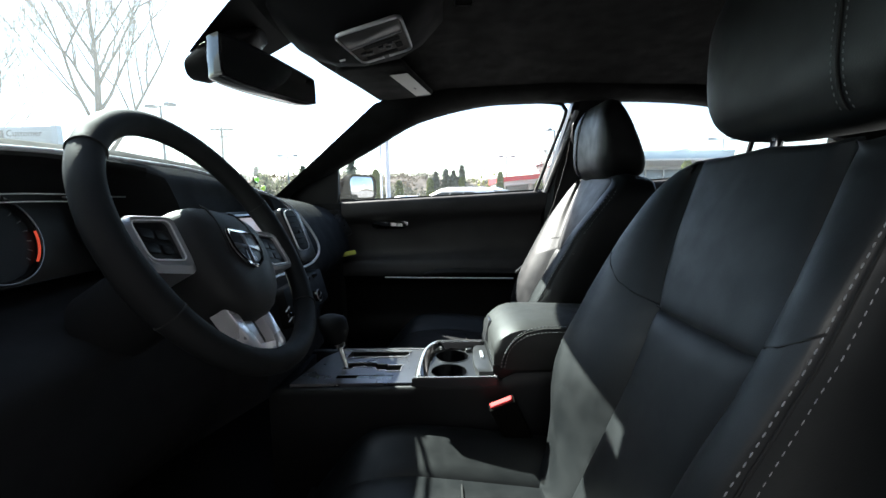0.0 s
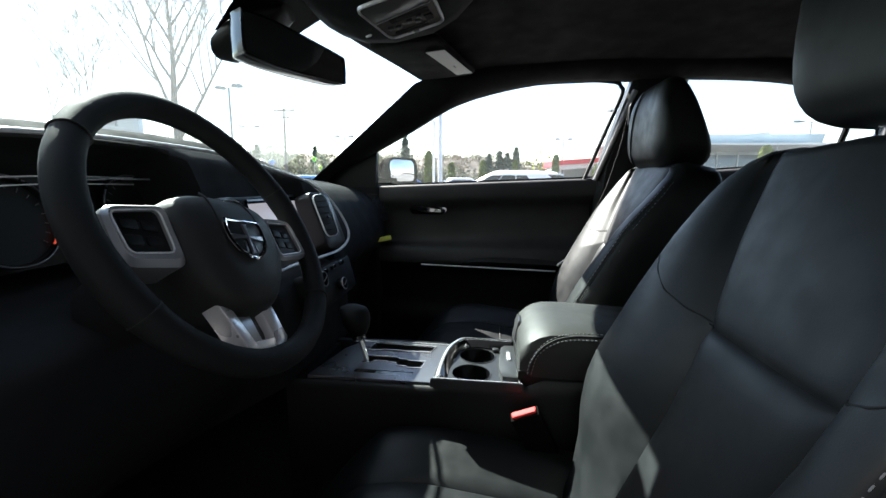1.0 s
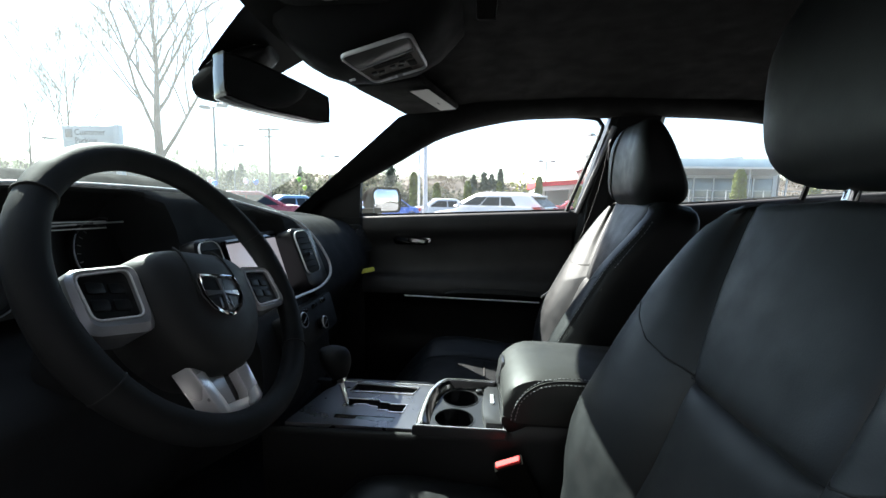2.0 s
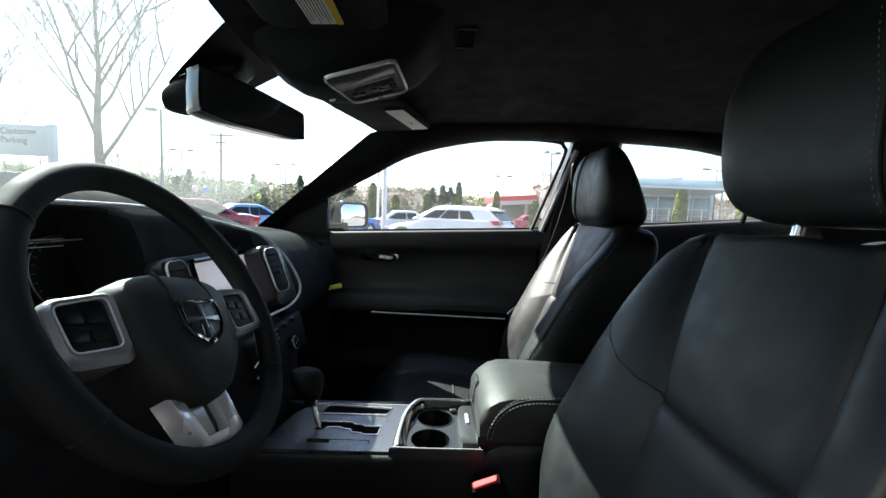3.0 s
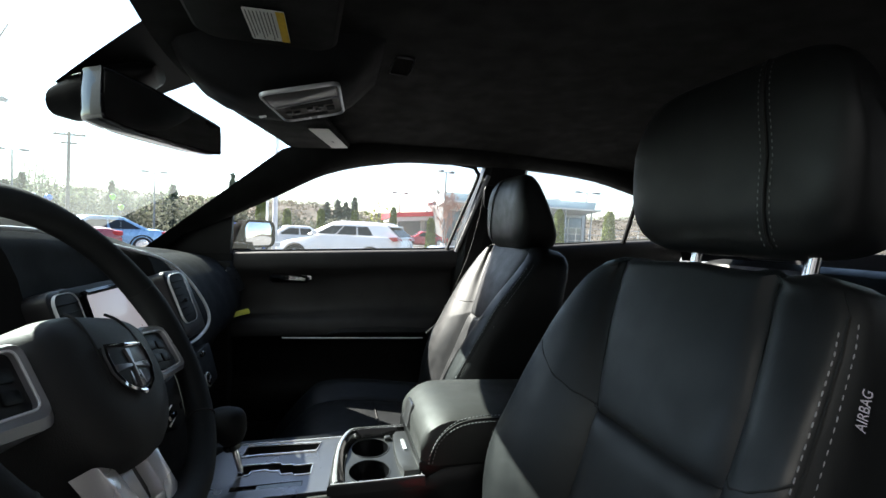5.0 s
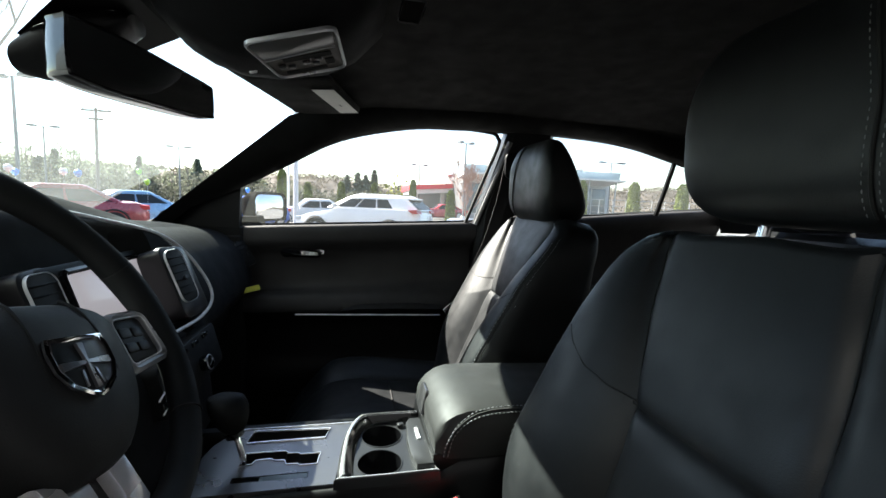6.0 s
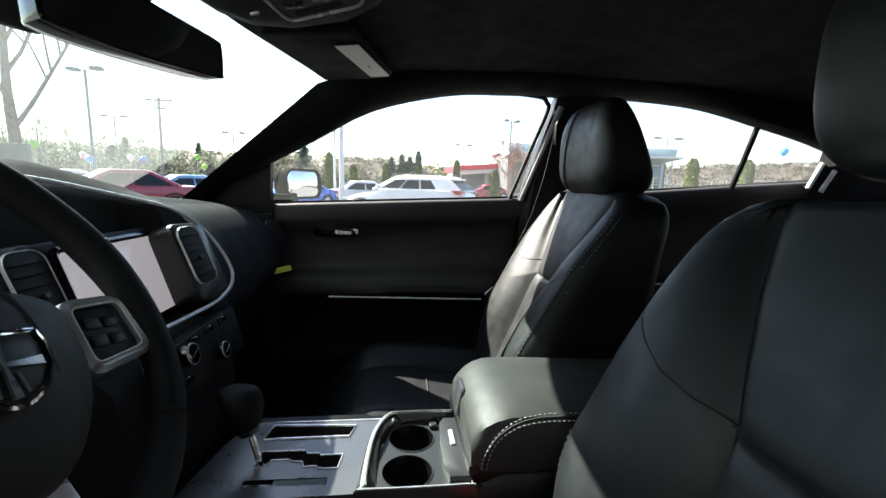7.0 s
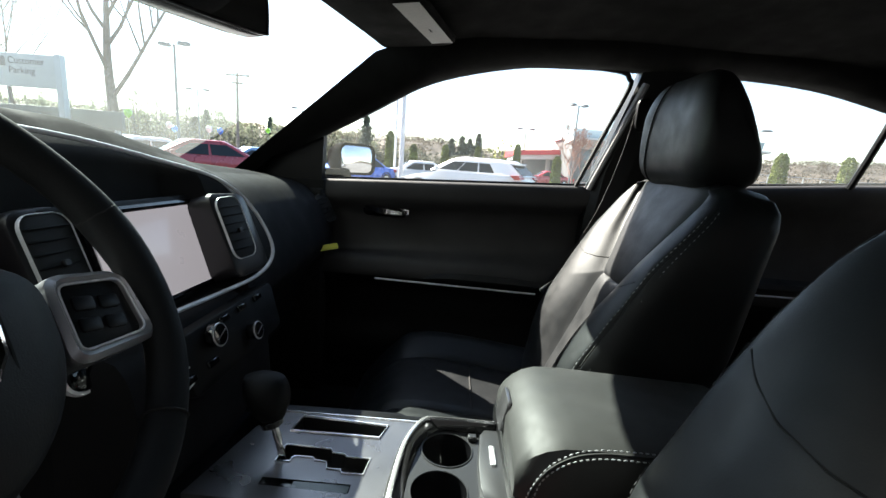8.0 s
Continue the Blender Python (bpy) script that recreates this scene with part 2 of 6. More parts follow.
def plate(outline, m, depth, bevel=0.0, bm=None):
    """A slab with the 2D outline, from height 0 to depth along the z axis of m, with a rounded upper edge."""
    c = np.mean(np.array(outline), axis=0)
    def ring(shrink, h):
        o = []
        for x, y in outline:
            d = Vector((x - c[0], y - c[1]))
            k = max(0.0, 1 - shrink / max(d.length, 1e-6))
            o.append(m @ Vector((c[0] + d.x * k, c[1] + d.y * k, h)))
        return o
    rings = [ring(0, 0), ring(0, depth - bevel)]
    if bevel:
        rings += [ring(bevel * 0.3, depth - bevel * 0.3), ring(bevel, depth)]
    return loft(rings, bm=bm)


def rim_frame(outer, inner, m, depth, bm=None):
    """A frame between two outlines of equally many points."""
    f = lambda o, h: [m @ Vector((x, y, h)) for x, y in o]
    mid = [((a[0] + b[0]) / 2, (a[1] + b[1]) / 2) for a, b in zip(outer, inner)]
    return loft([f(outer, 0), f(outer, depth * 0.7), f(mid, depth), f(inner, depth * 0.7), f(inner, 0)], bm=bm, loop=True)


def basis(origin, xaxis, zaxis):
    """A frame with its z axis along zaxis and its x axis near xaxis."""
    z = Vector(zaxis).normalized()
    x = Vector(xaxis)
    x = (x - z * x.dot(z)).normalized()
    y = z.cross(x)
    m = Matrix((x, y, z)).transposed().to_4x4()
    m.translation = Vector(origin)
    return m


def holed(outline, holes, m, bm=None):
    """A flat sheet with the 2D outline, cut by holes, in the plane of m."""
    bm = bm or bmesh.new()
    es = []
    for loop in [outline] + list(holes):
        vs = [bm.verts.new(m @ Vector((x, y, 0))) for x, y in loop]
        es += [bm.edges.new((a, b)) for a, b in zip(vs, vs[1:] + vs[:1])]
    bmesh.ops.triangle_fill(bm, use_beauty=True, use_dissolve=False, edges=es)
    return bm


def well(outline, m, depth, bm=None):
    """The walls and bottom of a pocket below the 2D outline."""
    bm = bm or bmesh.new()
    rings = [[bm.verts.new(m @ Vector((x, y, h))) for x, y in outline] for h in (0, -depth)]
    n = len(outline)
    for i in range(n):
        bm.faces.new((rings[0][i], rings[0][(i + 1) % n], rings[1][(i + 1) % n], rings[1][i]))
    bm.faces.new(rings[1])
    return bm


def dashes(pts, length, gap, r, lift=None, bm=None):
    """Short stitches along a line."""
    bm = bm or bmesh.new()
    P = [Vector(p) for p in pts]
    acc, nxt = 0.0, 0.0
    for a, b in zip(P, P[1:]):
        seg = (b - a).length
        while nxt <= acc + seg and seg > 1e-9:
            t = (nxt - acc) / seg
            c = a.lerp(b, t)
            d = (b - a).normalized()
            tube([c - d * length / 2, c - d * length / 4, c + d * length / 4, c + d * length / 2], [r * 0.5, r, r, r * 0.5], 5, bm=bm)
            nxt += length + gap
        acc += seg
    return bm


def soft_quad(corners, r, n=5):
    """A four-cornered outline with rounded corners, equally many points for each."""
    out = []
    for i in range(4):
        p, a, b = (Vector(corners[j % 4]) for j in (i, i - 1, i + 1))
        pa, pb = p + (a - p).normalized() * r, p + (b - p).normalized() * r
        for t in np.linspace(0, 1, n):
            q_ = pa * (1 - t) ** 2 + p * 2 * t * (1 - t) + pb * t * t
            out.append((q_.x, q_.y))
    return out


# ---- the car's shell ----
def sill(x):
    return interp(x, (-0.8, -0.39, 0.365, 0.874, 1.18, 1.4, 1.8), (0.93, 0.952, 0.986, 1.024, 1.05, 1.066, 1.10))


def opening_top(n=60):
    """The upper edge of the side windows, from the foot of the windscreen pillar to the rear."""
    return smooth_line([(-0.74, 0.735, 0.945), (-0.5, 0.715, 1.035), (-0.28, 0.70, 1.147), (-0.092, 0.685, 1.246), (0.136, 0.67, 1.300), (0.32, 0.672, 1.312),
                        (0.475, 0.682, 1.315), (0.697, 0.675, 1.317), (0.95, 0.645, 1.295), (1.16, 0.612, 1.240), (1.36, 0.605, 1.188), (1.56, 0.61, 1.118)], 6)


def headliner(x, y):
    c = interp(x, (-0.42, -0.36, -0.2, 0.0, 0.4, 0.9, 1.4, 1.7), (1.320, 1.335, 1.352, 1.385, 1.402, 1.39, 1.33, 1.25))
    return c - (0.040 * min(1, max(0, (x + 0.3) / 0.3)) + 0.014) * (abs(y) / 0.6) ** 2.4


def header_x(y):
    return -0.352 + 0.120 * (abs(y) / 0.6) ** 1.8


def side_rail(s):
    """Inner trim above one side's windows: windscreen pillar, roof rail, rear pillar."""
    rings = []
    for p in opening_top():
        x, y, z = (float(v) for v in p)
        if x < -0.235:
            k = (x + 0.74) / 0.505
            top = Vector((x - 0.015 - 0.13 * k * (1 - 0.9 * k ** 3), 0.64 + 0.009 * k, 0.90 + 0.418 * k if x < -0.6 else 0.0))
            ex = -0.66 + 0.425 * k
            top = Vector((ex, 0.645, 0.95 + 0.368 * k))
        else:
            top = Vector((x, 0.56, headliner(x, 0.56) + 0.004))
            k2 = min(1, (x + 0.235) / 0.25)
            top = Vector((x, 0.649 - 0.089 * k2, 1.318 * (1 - k2) + top.z * k2))
        win = Vector((x, y, z))
        mid = (win + top) / 2 + Vector((0, -0.012, -0.012))
        out = Vector((x, y + 0.045, z + 0.004))
        cap = Vector((top.x + 0.03, top.y + 0.045, top.z - 0.012)) if x < -0.2 else Vector((top.x, max(top.y + 0.04, 0.62), top.z + 0.05))
        rings.append([Vector((v.x, v.y * s, v.z)) for v in (win, win.lerp(mid, 0.5) + Vector((0, -0.006, -0.006)), mid, mid.lerp(top, 0.5) + Vector((0, -0.004, -0.004)), top, cap, out)])
    return loft(rings)


for s, who in ((1, "passenger"), (-1, "driver")):
    solo("trim", side_rail(s), M["cloth"], "black cloth-covered roof rail and windscreen pillar on the %s side" % who, "trim", kind="structure")
    # pillar between the doors
    rings = []
    for k in np.linspace(0, 1, 8):
        z = 0.30 + k * 1.03
        kk = max(0, (z - 0.98) / 0.33)
        x0, x1 = (0.40 + 0.09 * kk, 0.62 + 0.05 * kk)
        y0 = 0.735 - 0.05 * kk
        rings.append([Vector((x, y * s, z)) for x, y in ((x0, y0 + 0.01), (x0 + 0.02, y0 - 0.012), (x1 - 0.02, y0 - 0.012), (x1, y0 + 0.01), (x1, y0 + 0.06), (x0, y0 + 0.06))])
    solo("trim", loft(rings), M["hard"], "black plastic trim of the pillar between the %s side doors" % who, "trim", kind="structure")

roof = grid(lambda u, v: (header_x(u) - 0.006 + (1.66 - header_x(u)) * v, u, headliner(header_x(u) - 0.006 + (1.66 - header_x(u)) * v, u) - (0.003 if v == 0 else 0)), np.linspace(-0.64, 0.64, 25), np.linspace(0, 1, 40))
solo("ceiling", thick(roof, -0.045), M["cloth"], "black fabric headliner of the car", "headliner", kind="structure")

fl = bmesh.new()
box((-1.1, -0.76, 0.20), (1.9, 0.76, 0.26), 0.01, bm=fl)
solo("floor", fl, M["carpet"], "dark carpeted floor of the car", "floor", kind="structure")
solo("wall_front", box((-1.14, -0.76, 0.2), (-1.08, 0.76, 0.93), 0.01), M["carpet"], "dark carpeted firewall at the front of the cabin", "wall", kind="structure")
solo("wall_rear", box((1.86, -0.76, 0.2), (1.92, 0.76, 1.05), 0.01), M["carpet"], "dark carpeted wall behind the rear bench", "wall", kind="structure")


for s, x1 in ((1, -0.405), (-1, -0.60)):
    solo("trim", box((-1.1, 0.7875 * s - 0.0825, 0.22), (x1, 0.7875 * s + 0.0825, 0.925), 0.01), M["carpet"], "dark kick panel beside the footwell", "trim", kind="structure")
    solo("trim", box((-0.6, 0.80 * s - 0.06, 0.18), (1.5, 0.80 * s + 0.06, 0.34), 0.02), M["hard"], "black plastic door sill", "trim", kind="structure")


solo("trim", box((-0.60, 0.732, 0.86), (-0.405, 0.84, 0.952), 0.006), M["vinyl"], "black end trim between dashboard and passenger door", "trim", kind="structure")


# windscreen
def windscreen(u, v):
    base = Vector((-1.02 + 0.10 * (abs(u) / 0.7) ** 2, u * 0.72 / 0.65, 0.945 - 0.01 * (abs(u) / 0.65)))
    top = Vector((header_x(u) - 0.012, u, headliner(header_x(u), u) + 0.012))
    p = base.lerp(top, v)
    p.z += 0.025 * 4 * v * (1 - v) * 0.5
    return p


ws = thing("window_1", "raked laminated windscreen, faintly green, clear", "windscreen", (-0.65, 0, 1.1), kind="structure")
part("pane", grid(windscreen, np.linspace(-0.66, 0.66, 17), np.linspace(0, 1, 9)), M["windshield"], ws)


def on_screen(u, v, lift=0.004):
    p = windscreen(u, v)
    return p + Vector((0.6, 0, -0.8)) * lift


# dark printed patch round the mirror mount
part("shade_band", grid(lambda u, v: on_screen(-0.05 - 0.10 * v + (0.17 + 0.11 * v) * u, 0.78 + 0.25 * v), np.linspace(0, 1, 9), np.linspace(0, 1, 5)), M["frit"], ws, "black printed patch on the glass")


# doors
def door_section(x, rear=False):
    s = sill(x)
    hollow = 0.055 if not rear else 0.03
    return [(0.815, s + 0.002), (0.765, s + 0.004), (0.748, s - 0.004), (0.742, s - 0.03), (0.75, s - 0.06), (0.745 + hollow, s - 0.10), (0.755 + hollow, s - 0.16),
            (0.745 + hollow, s - 0.22), (0.748, 0.72), (0.735, 0.69), (0.737, 0.665), (0.752, 0.64), (0.768, 0.60), (0.775, 0.50), (0.76, 0.42), (0.765, 0.30)]


def door_panel(s, x0, x1, rear=False, lower=False):
    rings = []
    for x in np.linspace(x0, x1, 15):
        sec = [np.array(p) for p in door_section(x, rear)]
        line = smooth_line(sec, 4)
        line = line[41:] if lower else line[:42]
        ring = [Vector((x, p[0] * s, p[1])) for p in line]
        ring += [Vector((x, 0.85 * s, float(line[-1][1]))), Vector((x, 0.85 * s, float(line[0][1]) - 0.01))]
        rings.append(ring)
    return loft(rings)


def door_glass(s, xs, inset=0.02):
    top = [Vector(tuple(float(c) for c in p)) for p in opening_top()]
    tx, ty, tz = [p.x for p in top], [p.y for p in top], [p.z for p in top]
    def f(u, v):
        x = xs[0] + (xs[1] - xs[0]) * u
        zt, yt = interp(x, tx, tz) + 0.01, interp(x, tx, ty) + inset
        zb = sill(x) - 0.01
        return Vector((x, s * (0.775 + (yt - 0.775) * v), zb + max(0.001, zt - zb) * v))
    return grid(f, np.linspace(0, 1, 20), np.linspace(0, 1, 6))


def make_door(name, s, x0, x1, label, rear):
    d = thing(name, label, "car door", (x0, 0.76 * s, 0.3), kind="structure")
    part("panel", door_panel(s, x0, x1, rear), M["door_vinyl"], d)
    part("lower_panel", door_panel(s, x0, x1, rear, True), M["hard"], d, "hard black lower panel")
    # window seal along the sill
    sl = [Vector((x, s * 0.772, sill(x) + 0.006)) for x in np.linspace(x0, x1, 12)]
    part("window_seal", tube(sl, 0.0055, 6), M["rubber"], d)
    sl = [Vector((x, s * 0.822, sill(x) - 0.001)) for x in np.linspace(x0, x1, 12)]
    part("sill_moulding", tube(sl, 0.009, 8, squash=(1.6, 0.5)), M["satin"], d, "pale metal moulding outside the window")
    # lower bright strip with a dark ledge above
    def strip(x):
        return interp(x, (-0.30, 0.31, 0.6, 1.4), (0.6585, 0.6455, 0.70, 0.70))
    st = [Vector((x, s * 0.716, strip(x))) for x in np.linspace(max(x0, -0.255) + 0.02, x1 - (0.1 if rear else 0.165), 10)]
    part("trim_strip", tube(st, 0.0032, 6), M["bright_trim"], d, "thin chrome strip")
    arm = []
    xa0, xa1 = max(x0, -0.1) + 0.02, x1 - 0.06
    for x in np.linspace(xa0, xa1, 12):
        k = math.sin(math.pi * min(1, max(0.0, (x - xa0) / (xa1 - xa0)))) ** 0.35
        z0 = strip(x) + 0.012
        arm.append([Vector((x, s * y, z)) for y, z in ((0.78, z0), (0.728, z0 + 0.001), (0.722, z0 + 0.010 * k), (0.728, z0 + 0.024 * k), (0.75, z0 + 0.034 * k + 0.002), (0.79, z0 + 0.038 * k + 0.004))])
    part("armrest", loft(arm), M["leather_plain"], d, "padded black armrest")
    # handle in its cup
    hx, hz = x0 + (0.198 if not rear else 0.2), (0.868 if not rear else 0.90)
    m = basis((hx, s * 0.798, hz), (1, 0, 0), (0, -s, 0))
    part("handle_cup", plate(rounded(0.145, 0.045, 0.02), m, 0.010, 0.004), M["gloss_black"], d)
    lever = []
    for k in np.linspace(0, 1, 9):
        x = hx - 0.062 + 0.118 * k
        h = 0.010 + 0.004 * math.sin(math.pi * k)
        yy = 0.776 - 0.010 * math.sin(math.pi * k)
        lever.append([Vector((x, s * (yy + a), hz + 0.006 - 0.012 * k + b)) for a, b in ((0.006, -h), (-0.006, -h * 0.6), (-0.007, h * 0.4), (0.0, h), (0.008, h * 0.7))])
    part("handle", loft(lever), M["chrome"], d, "chrome pull lever")
    part("lock_slide", box((hx + 0.062, s * 0.781 - 0.004, hz - 0.012), (hx + 0.078, s * 0.781 + 0.004, hz + 0.006), 0.002), M["chrome"], d)
    return d


make_door("door_1", 1, -0.42, 0.44, "closed black passenger door panel with chrome lever and strip", False)
make_door("door_2", 1, 0.58, 1.52, "closed black rear door panel behind the passenger seat", True)
make_door("door_3", -1, 0.62, 1.52, "closed black rear door panel behind the driver seat", True)
od = thing("door_4", "black driver door standing wide open", "car door", (-0.45, -0.82, 0.3), kind="structure")
OD = pose(-0.46, -0.83, 0, 0, 0, -66)
part("panel", box((0.0, -0.06, 0.32), (1.05, 0.04, 0.98), 0.03, m=OD), M["vinyl"], od)
part("window_frame", tube([OD @ Vector(p) for p in ((0.02, 0, 0.97), (0.35, 0, 1.22), (0.75, 0, 1.33), (0.98, 0, 1.33), (1.0, 0, 0.97))], 0.022, 8), M["hard"], od)
for k, (s, xs) in enumerate(((1, (-0.60, 0.47)), (1, (0.60, 1.50)), (-1, (0.60, 1.50)))):
    w = thing("window_%d" % (k + 2), "clear raised side window of the car", "car window", ((xs[0] + xs[1]) / 2, 0.76 * s, 1.0), kind="structure")
    p = part("pane", door_glass(s, xs), M["sideglass"], w)
    p.visible_shadow = False
    if k:
        bar = [Vector((1.175, s * 0.742, 1.045)), Vector((1.168, s * 0.70, 1.13)), Vector((1.158, s * 0.645, 1.25))]
        part("division_bar", tube(bar, 0.0095, 8), M["hard"], w, "black rubber division bar")
    if k == 0:
        top = [Vector((0.368, 0.762, 0.988)), Vector((0.42, 0.735, 1.14)), Vector((0.463, 0.704, 1.272)), Vector((0.458, 0.699, 1.298)), Vector((0.436, 0.697, 1.314)), Vector((0.34, 0.697, 1.322))]
        part("frame_edge", tube(smooth_line(top, 5), 0.007, 8), M["rubber"], w)
        top = [Vector((0.400, 0.744, 0.985)), Vector((0.453, 0.717, 1.14)), Vector((0.502, 0.689, 1.285))]
        part("frame_face", tube(top, 0.021, 8, squash=(0.9, 0.45)), M["frame_grey"], w, "pale metal face of the door frame")
        part("sail_panel", loft([[Vector((x, y, z)) for x, z in ((-0.72, 0.93), (-0.414, 0.945), (-0.408, 1.10), (-0.43, 1.10), (-0.55, 1.03))] for y in (0.735, 0.765)]), M["hard"], w, "black triangular panel inside the door mirror")

# rear quarter trim
for s in (1, -1):
    q = thing("trim", "dark cloth rear quarter trim with two pale edge strips", "trim", (1.6, 0.68 * s, 1.0), kind="structure")
    part("panel", loft([[Vector((x + (y - 0.69) * 1.1, y * s, z)) for x, z in ((1.430, 1.055), (1.462, 1.20), (1.50, 1.26), (1.75, 1.27), (2.25, 1.10), (2.25, 0.98), (1.45, 0.98))] for y in (0.69, 0.72, 0.76)]), M["cloth"], q)
    part("edge_strip", tube([Vector((1.455, 0.680 * s, 1.140)), Vector((1.414, 0.682 * s, 1.052))], 0.008, 8), M["bright_trim"], q, "pale edge strip")
    part("edge_strip", tube([Vector((1.502, 0.676 * s, 1.115)), Vector((1.464, 0.680 * s, 1.042))], 0.008, 8), M["bright_trim"], q, "pale edge strip")

# rear glass and shelf
bw = thing("window_5", "raked rear window of the car", "car window", (1.75, 0, 1.1), kind="structure")
p = part("pane", grid(lambda u, v: (1.60 + 0.55 * v, u, 1.26 - 0.21 * v - 0.03 * (u / 0.6) ** 2), np.linspace(-0.6, 0.6, 9), np.linspace(0, 1, 4)), M["sideglass"], bw)
p.visible_shadow = False
solo("shelf", box((1.60, -0.72, 0.94), (2.2, 0.72, 0.975), 0.012), M["carpet"], "dark carpeted parcel shelf behind the rear bench", "parcel shelf", kind="structure")


# ---- seats ----
def back_x(z):
    return 0.327 + (z - 0.808) * 0.44


def seat_section(z, inner, slim=1.0, deep=0.0):
    """Half section of a backrest, from the middle to the back edge: (side, forward)."""
    b = interp(z, (0.5, 0.58, 0.64, 0.69, 0.74, 0.82, 0.92, 1.0, 1.03), (0.012, 0.034, 0.060, 0.075, 0.077, 0.066, 0.046, 0.026, 0.012))
    if inner:
        a = interp(z, (0.5, 0.60, 0.70, 0.76, 0.80, 0.855, 0.92, 1.015), (0.042, 0.044, 0.048, 0.056, 0.070, 0.098, 0.126, 0.155))
        w = interp(z, (0.5, 0.6, 0.72, 0.85, 0.92, 0.98, 1.01, 1.03, 1.036), (0.200, 0.236, 0.268, 0.268, 0.262, 0.254, 0.240, 0.212, 0.188))
    else:
        a = interp(z, (0.5, 0.70, 0.755, 0.795, 0.835, 0.90, 0.95, 1.015), (0.140, 0.148, 0.155, 0.160, 0.157, 0.148, 0.137, 0.122))
        w = interp(z, (0.5, 0.6, 0.72, 0.85, 0.92, 0.98, 1.01, 1.03, 1.036), (0.236, 0.251, 0.258, 0.256, 0.246, 0.234, 0.224, 0.204, 0.180))
    if deep and not inner:
        a = interp(z, (0.5, 0.80, 0.855, 0.92, 1.015), (0.050, 0.066, 0.088, 0.120, 0.155))
        w, b = w * 0.92, b * 0.78
    a, w = a * slim, w * slim
    r = w - a
    fold = (0.005 * max(0.0, (z - 0.70) / 0.10) if z < 0.80 else -0.002 * math.exp(-(z - 0.80) / 0.05)) - 0.010 * math.exp(-abs(z - 0.80) / 0.010)
    puff = 0.017 + fold
    back = interp(z, (0.5, 0.75, 0.95, 1.03), (-0.22, -0.19, -0.125, -0.10))
    line = [(0, puff), (a * 0.45, puff * 0.97), (a * 0.80, puff * 0.78), (a - 0.010, 0.0055 + fold * 0.4), (a, -0.002), (a + 0.009, 0.002 + b * 0.10), (a + 0.16 * r, 0.006 + b * 0.42), (a + 0.36 * r, 0.010 + b * 0.80),
            (a + 0.60 * r, 0.010 + b * 0.98), (a + 0.78 * r, 0.006 + b * 1.0), (a + 0.86 * r, 0.002 + b * 0.93), (a + 0.88 * r, -0.003 + b * 0.86), (a + 0.91 * r, -0.002 + b * 0.78), (a + 0.98 * r, -0.018 + b * 0.45),
            (w, -0.06), (w * 0.97, back * 0.85), (w * 0.73, back)]
    rise = (0, 0, 0, 0, 0, 0.05, 0.30, 0.66, 0.92, 1, 1, 1, 1, 0.9, 0.5, 0.2, 0)
    return [(u, f + deep * k) for (u, f), k in zip(line, rise)]


class Shape:
    """Where one seat stands, which way its inner side lies, and how slim it is."""
    def __init__(self, yc, dx, inner, slim, deep):
        self.yc, self.dx, self.inner, self.slim, self.deep = yc, dx, inner, slim, deep

    def low(self, z, u):
        """The top falls off a little towards both shoulders."""
        k = min(1.0, max(0.0, (z - 0.90) / 0.13))
        side = u * self.inner
        return (0.002 + 0.010 * min(1.0, max(0.0, side / 0.14)) + 0.008 * min(1.0, max(0.0, -side / 0.10))) * k * k * (3 - 2 * k)

    def half(self, z, sg):
        near = sg * self.inner > 0
        deep = self.deep * interp(z, (0.5, 0.6, 0.9, 1.02), (0.5, 1, 1, 0.2)) * (1 if near else 0.35)
        return seat_section(z, near, self.slim, deep)

    def ring(self, z):
        one, two = smooth_line(self.half(z, 1), 3), smooth_line(self.half(z, -1), 3)
        pts = [(u, f) for u, f in one[::-1]] + [(-u, f) for u, f in two[1:]]
        return [Vector((float(back_x(z) + self.dx - f * 0.915), float(self.yc + u), float(z - self.low(z, u) - (f * 0.40 if f > 0 else -f * 0.18)))) for u, f in pts]

    def face(self, u, z, lift=0.001):
        h = self.half(z, 1 if u >= 0 else -1)
        f = interp(abs(u), [p[0] for p in h[:14]], [p[1] for p in h[:14]]) + lift
        return Vector((back_x(z) + self.dx - f * 0.915, self.yc + u, z - self.low(z, u) - f * 0.40))


def cushion_point(yc, dx, u, x):
    """Top of the cushion at side u and place x."""
    k = (x + 0.22) / 0.50
    z = 0.510 - 0.062 * k - 0.16 * max(0, 0.12 - k) ** 1.3 * 3
    a = abs(u)
    b = 0.038 * interp(k, (0, 0.15, 0.5, 1), (0.35, 0.8, 1, 0.95))
    z += b * interp(a, (0, 0.12, 0.15, 0.19, 0.225, 0.25, 0.268), (0.0, 0.05, 0.3, 0.85, 1.0, 0.55, -0.6))
    if abs(a - 0.122) < 0.006:
        z -= 0.006
    return Vector((x + dx, yc + u, z))


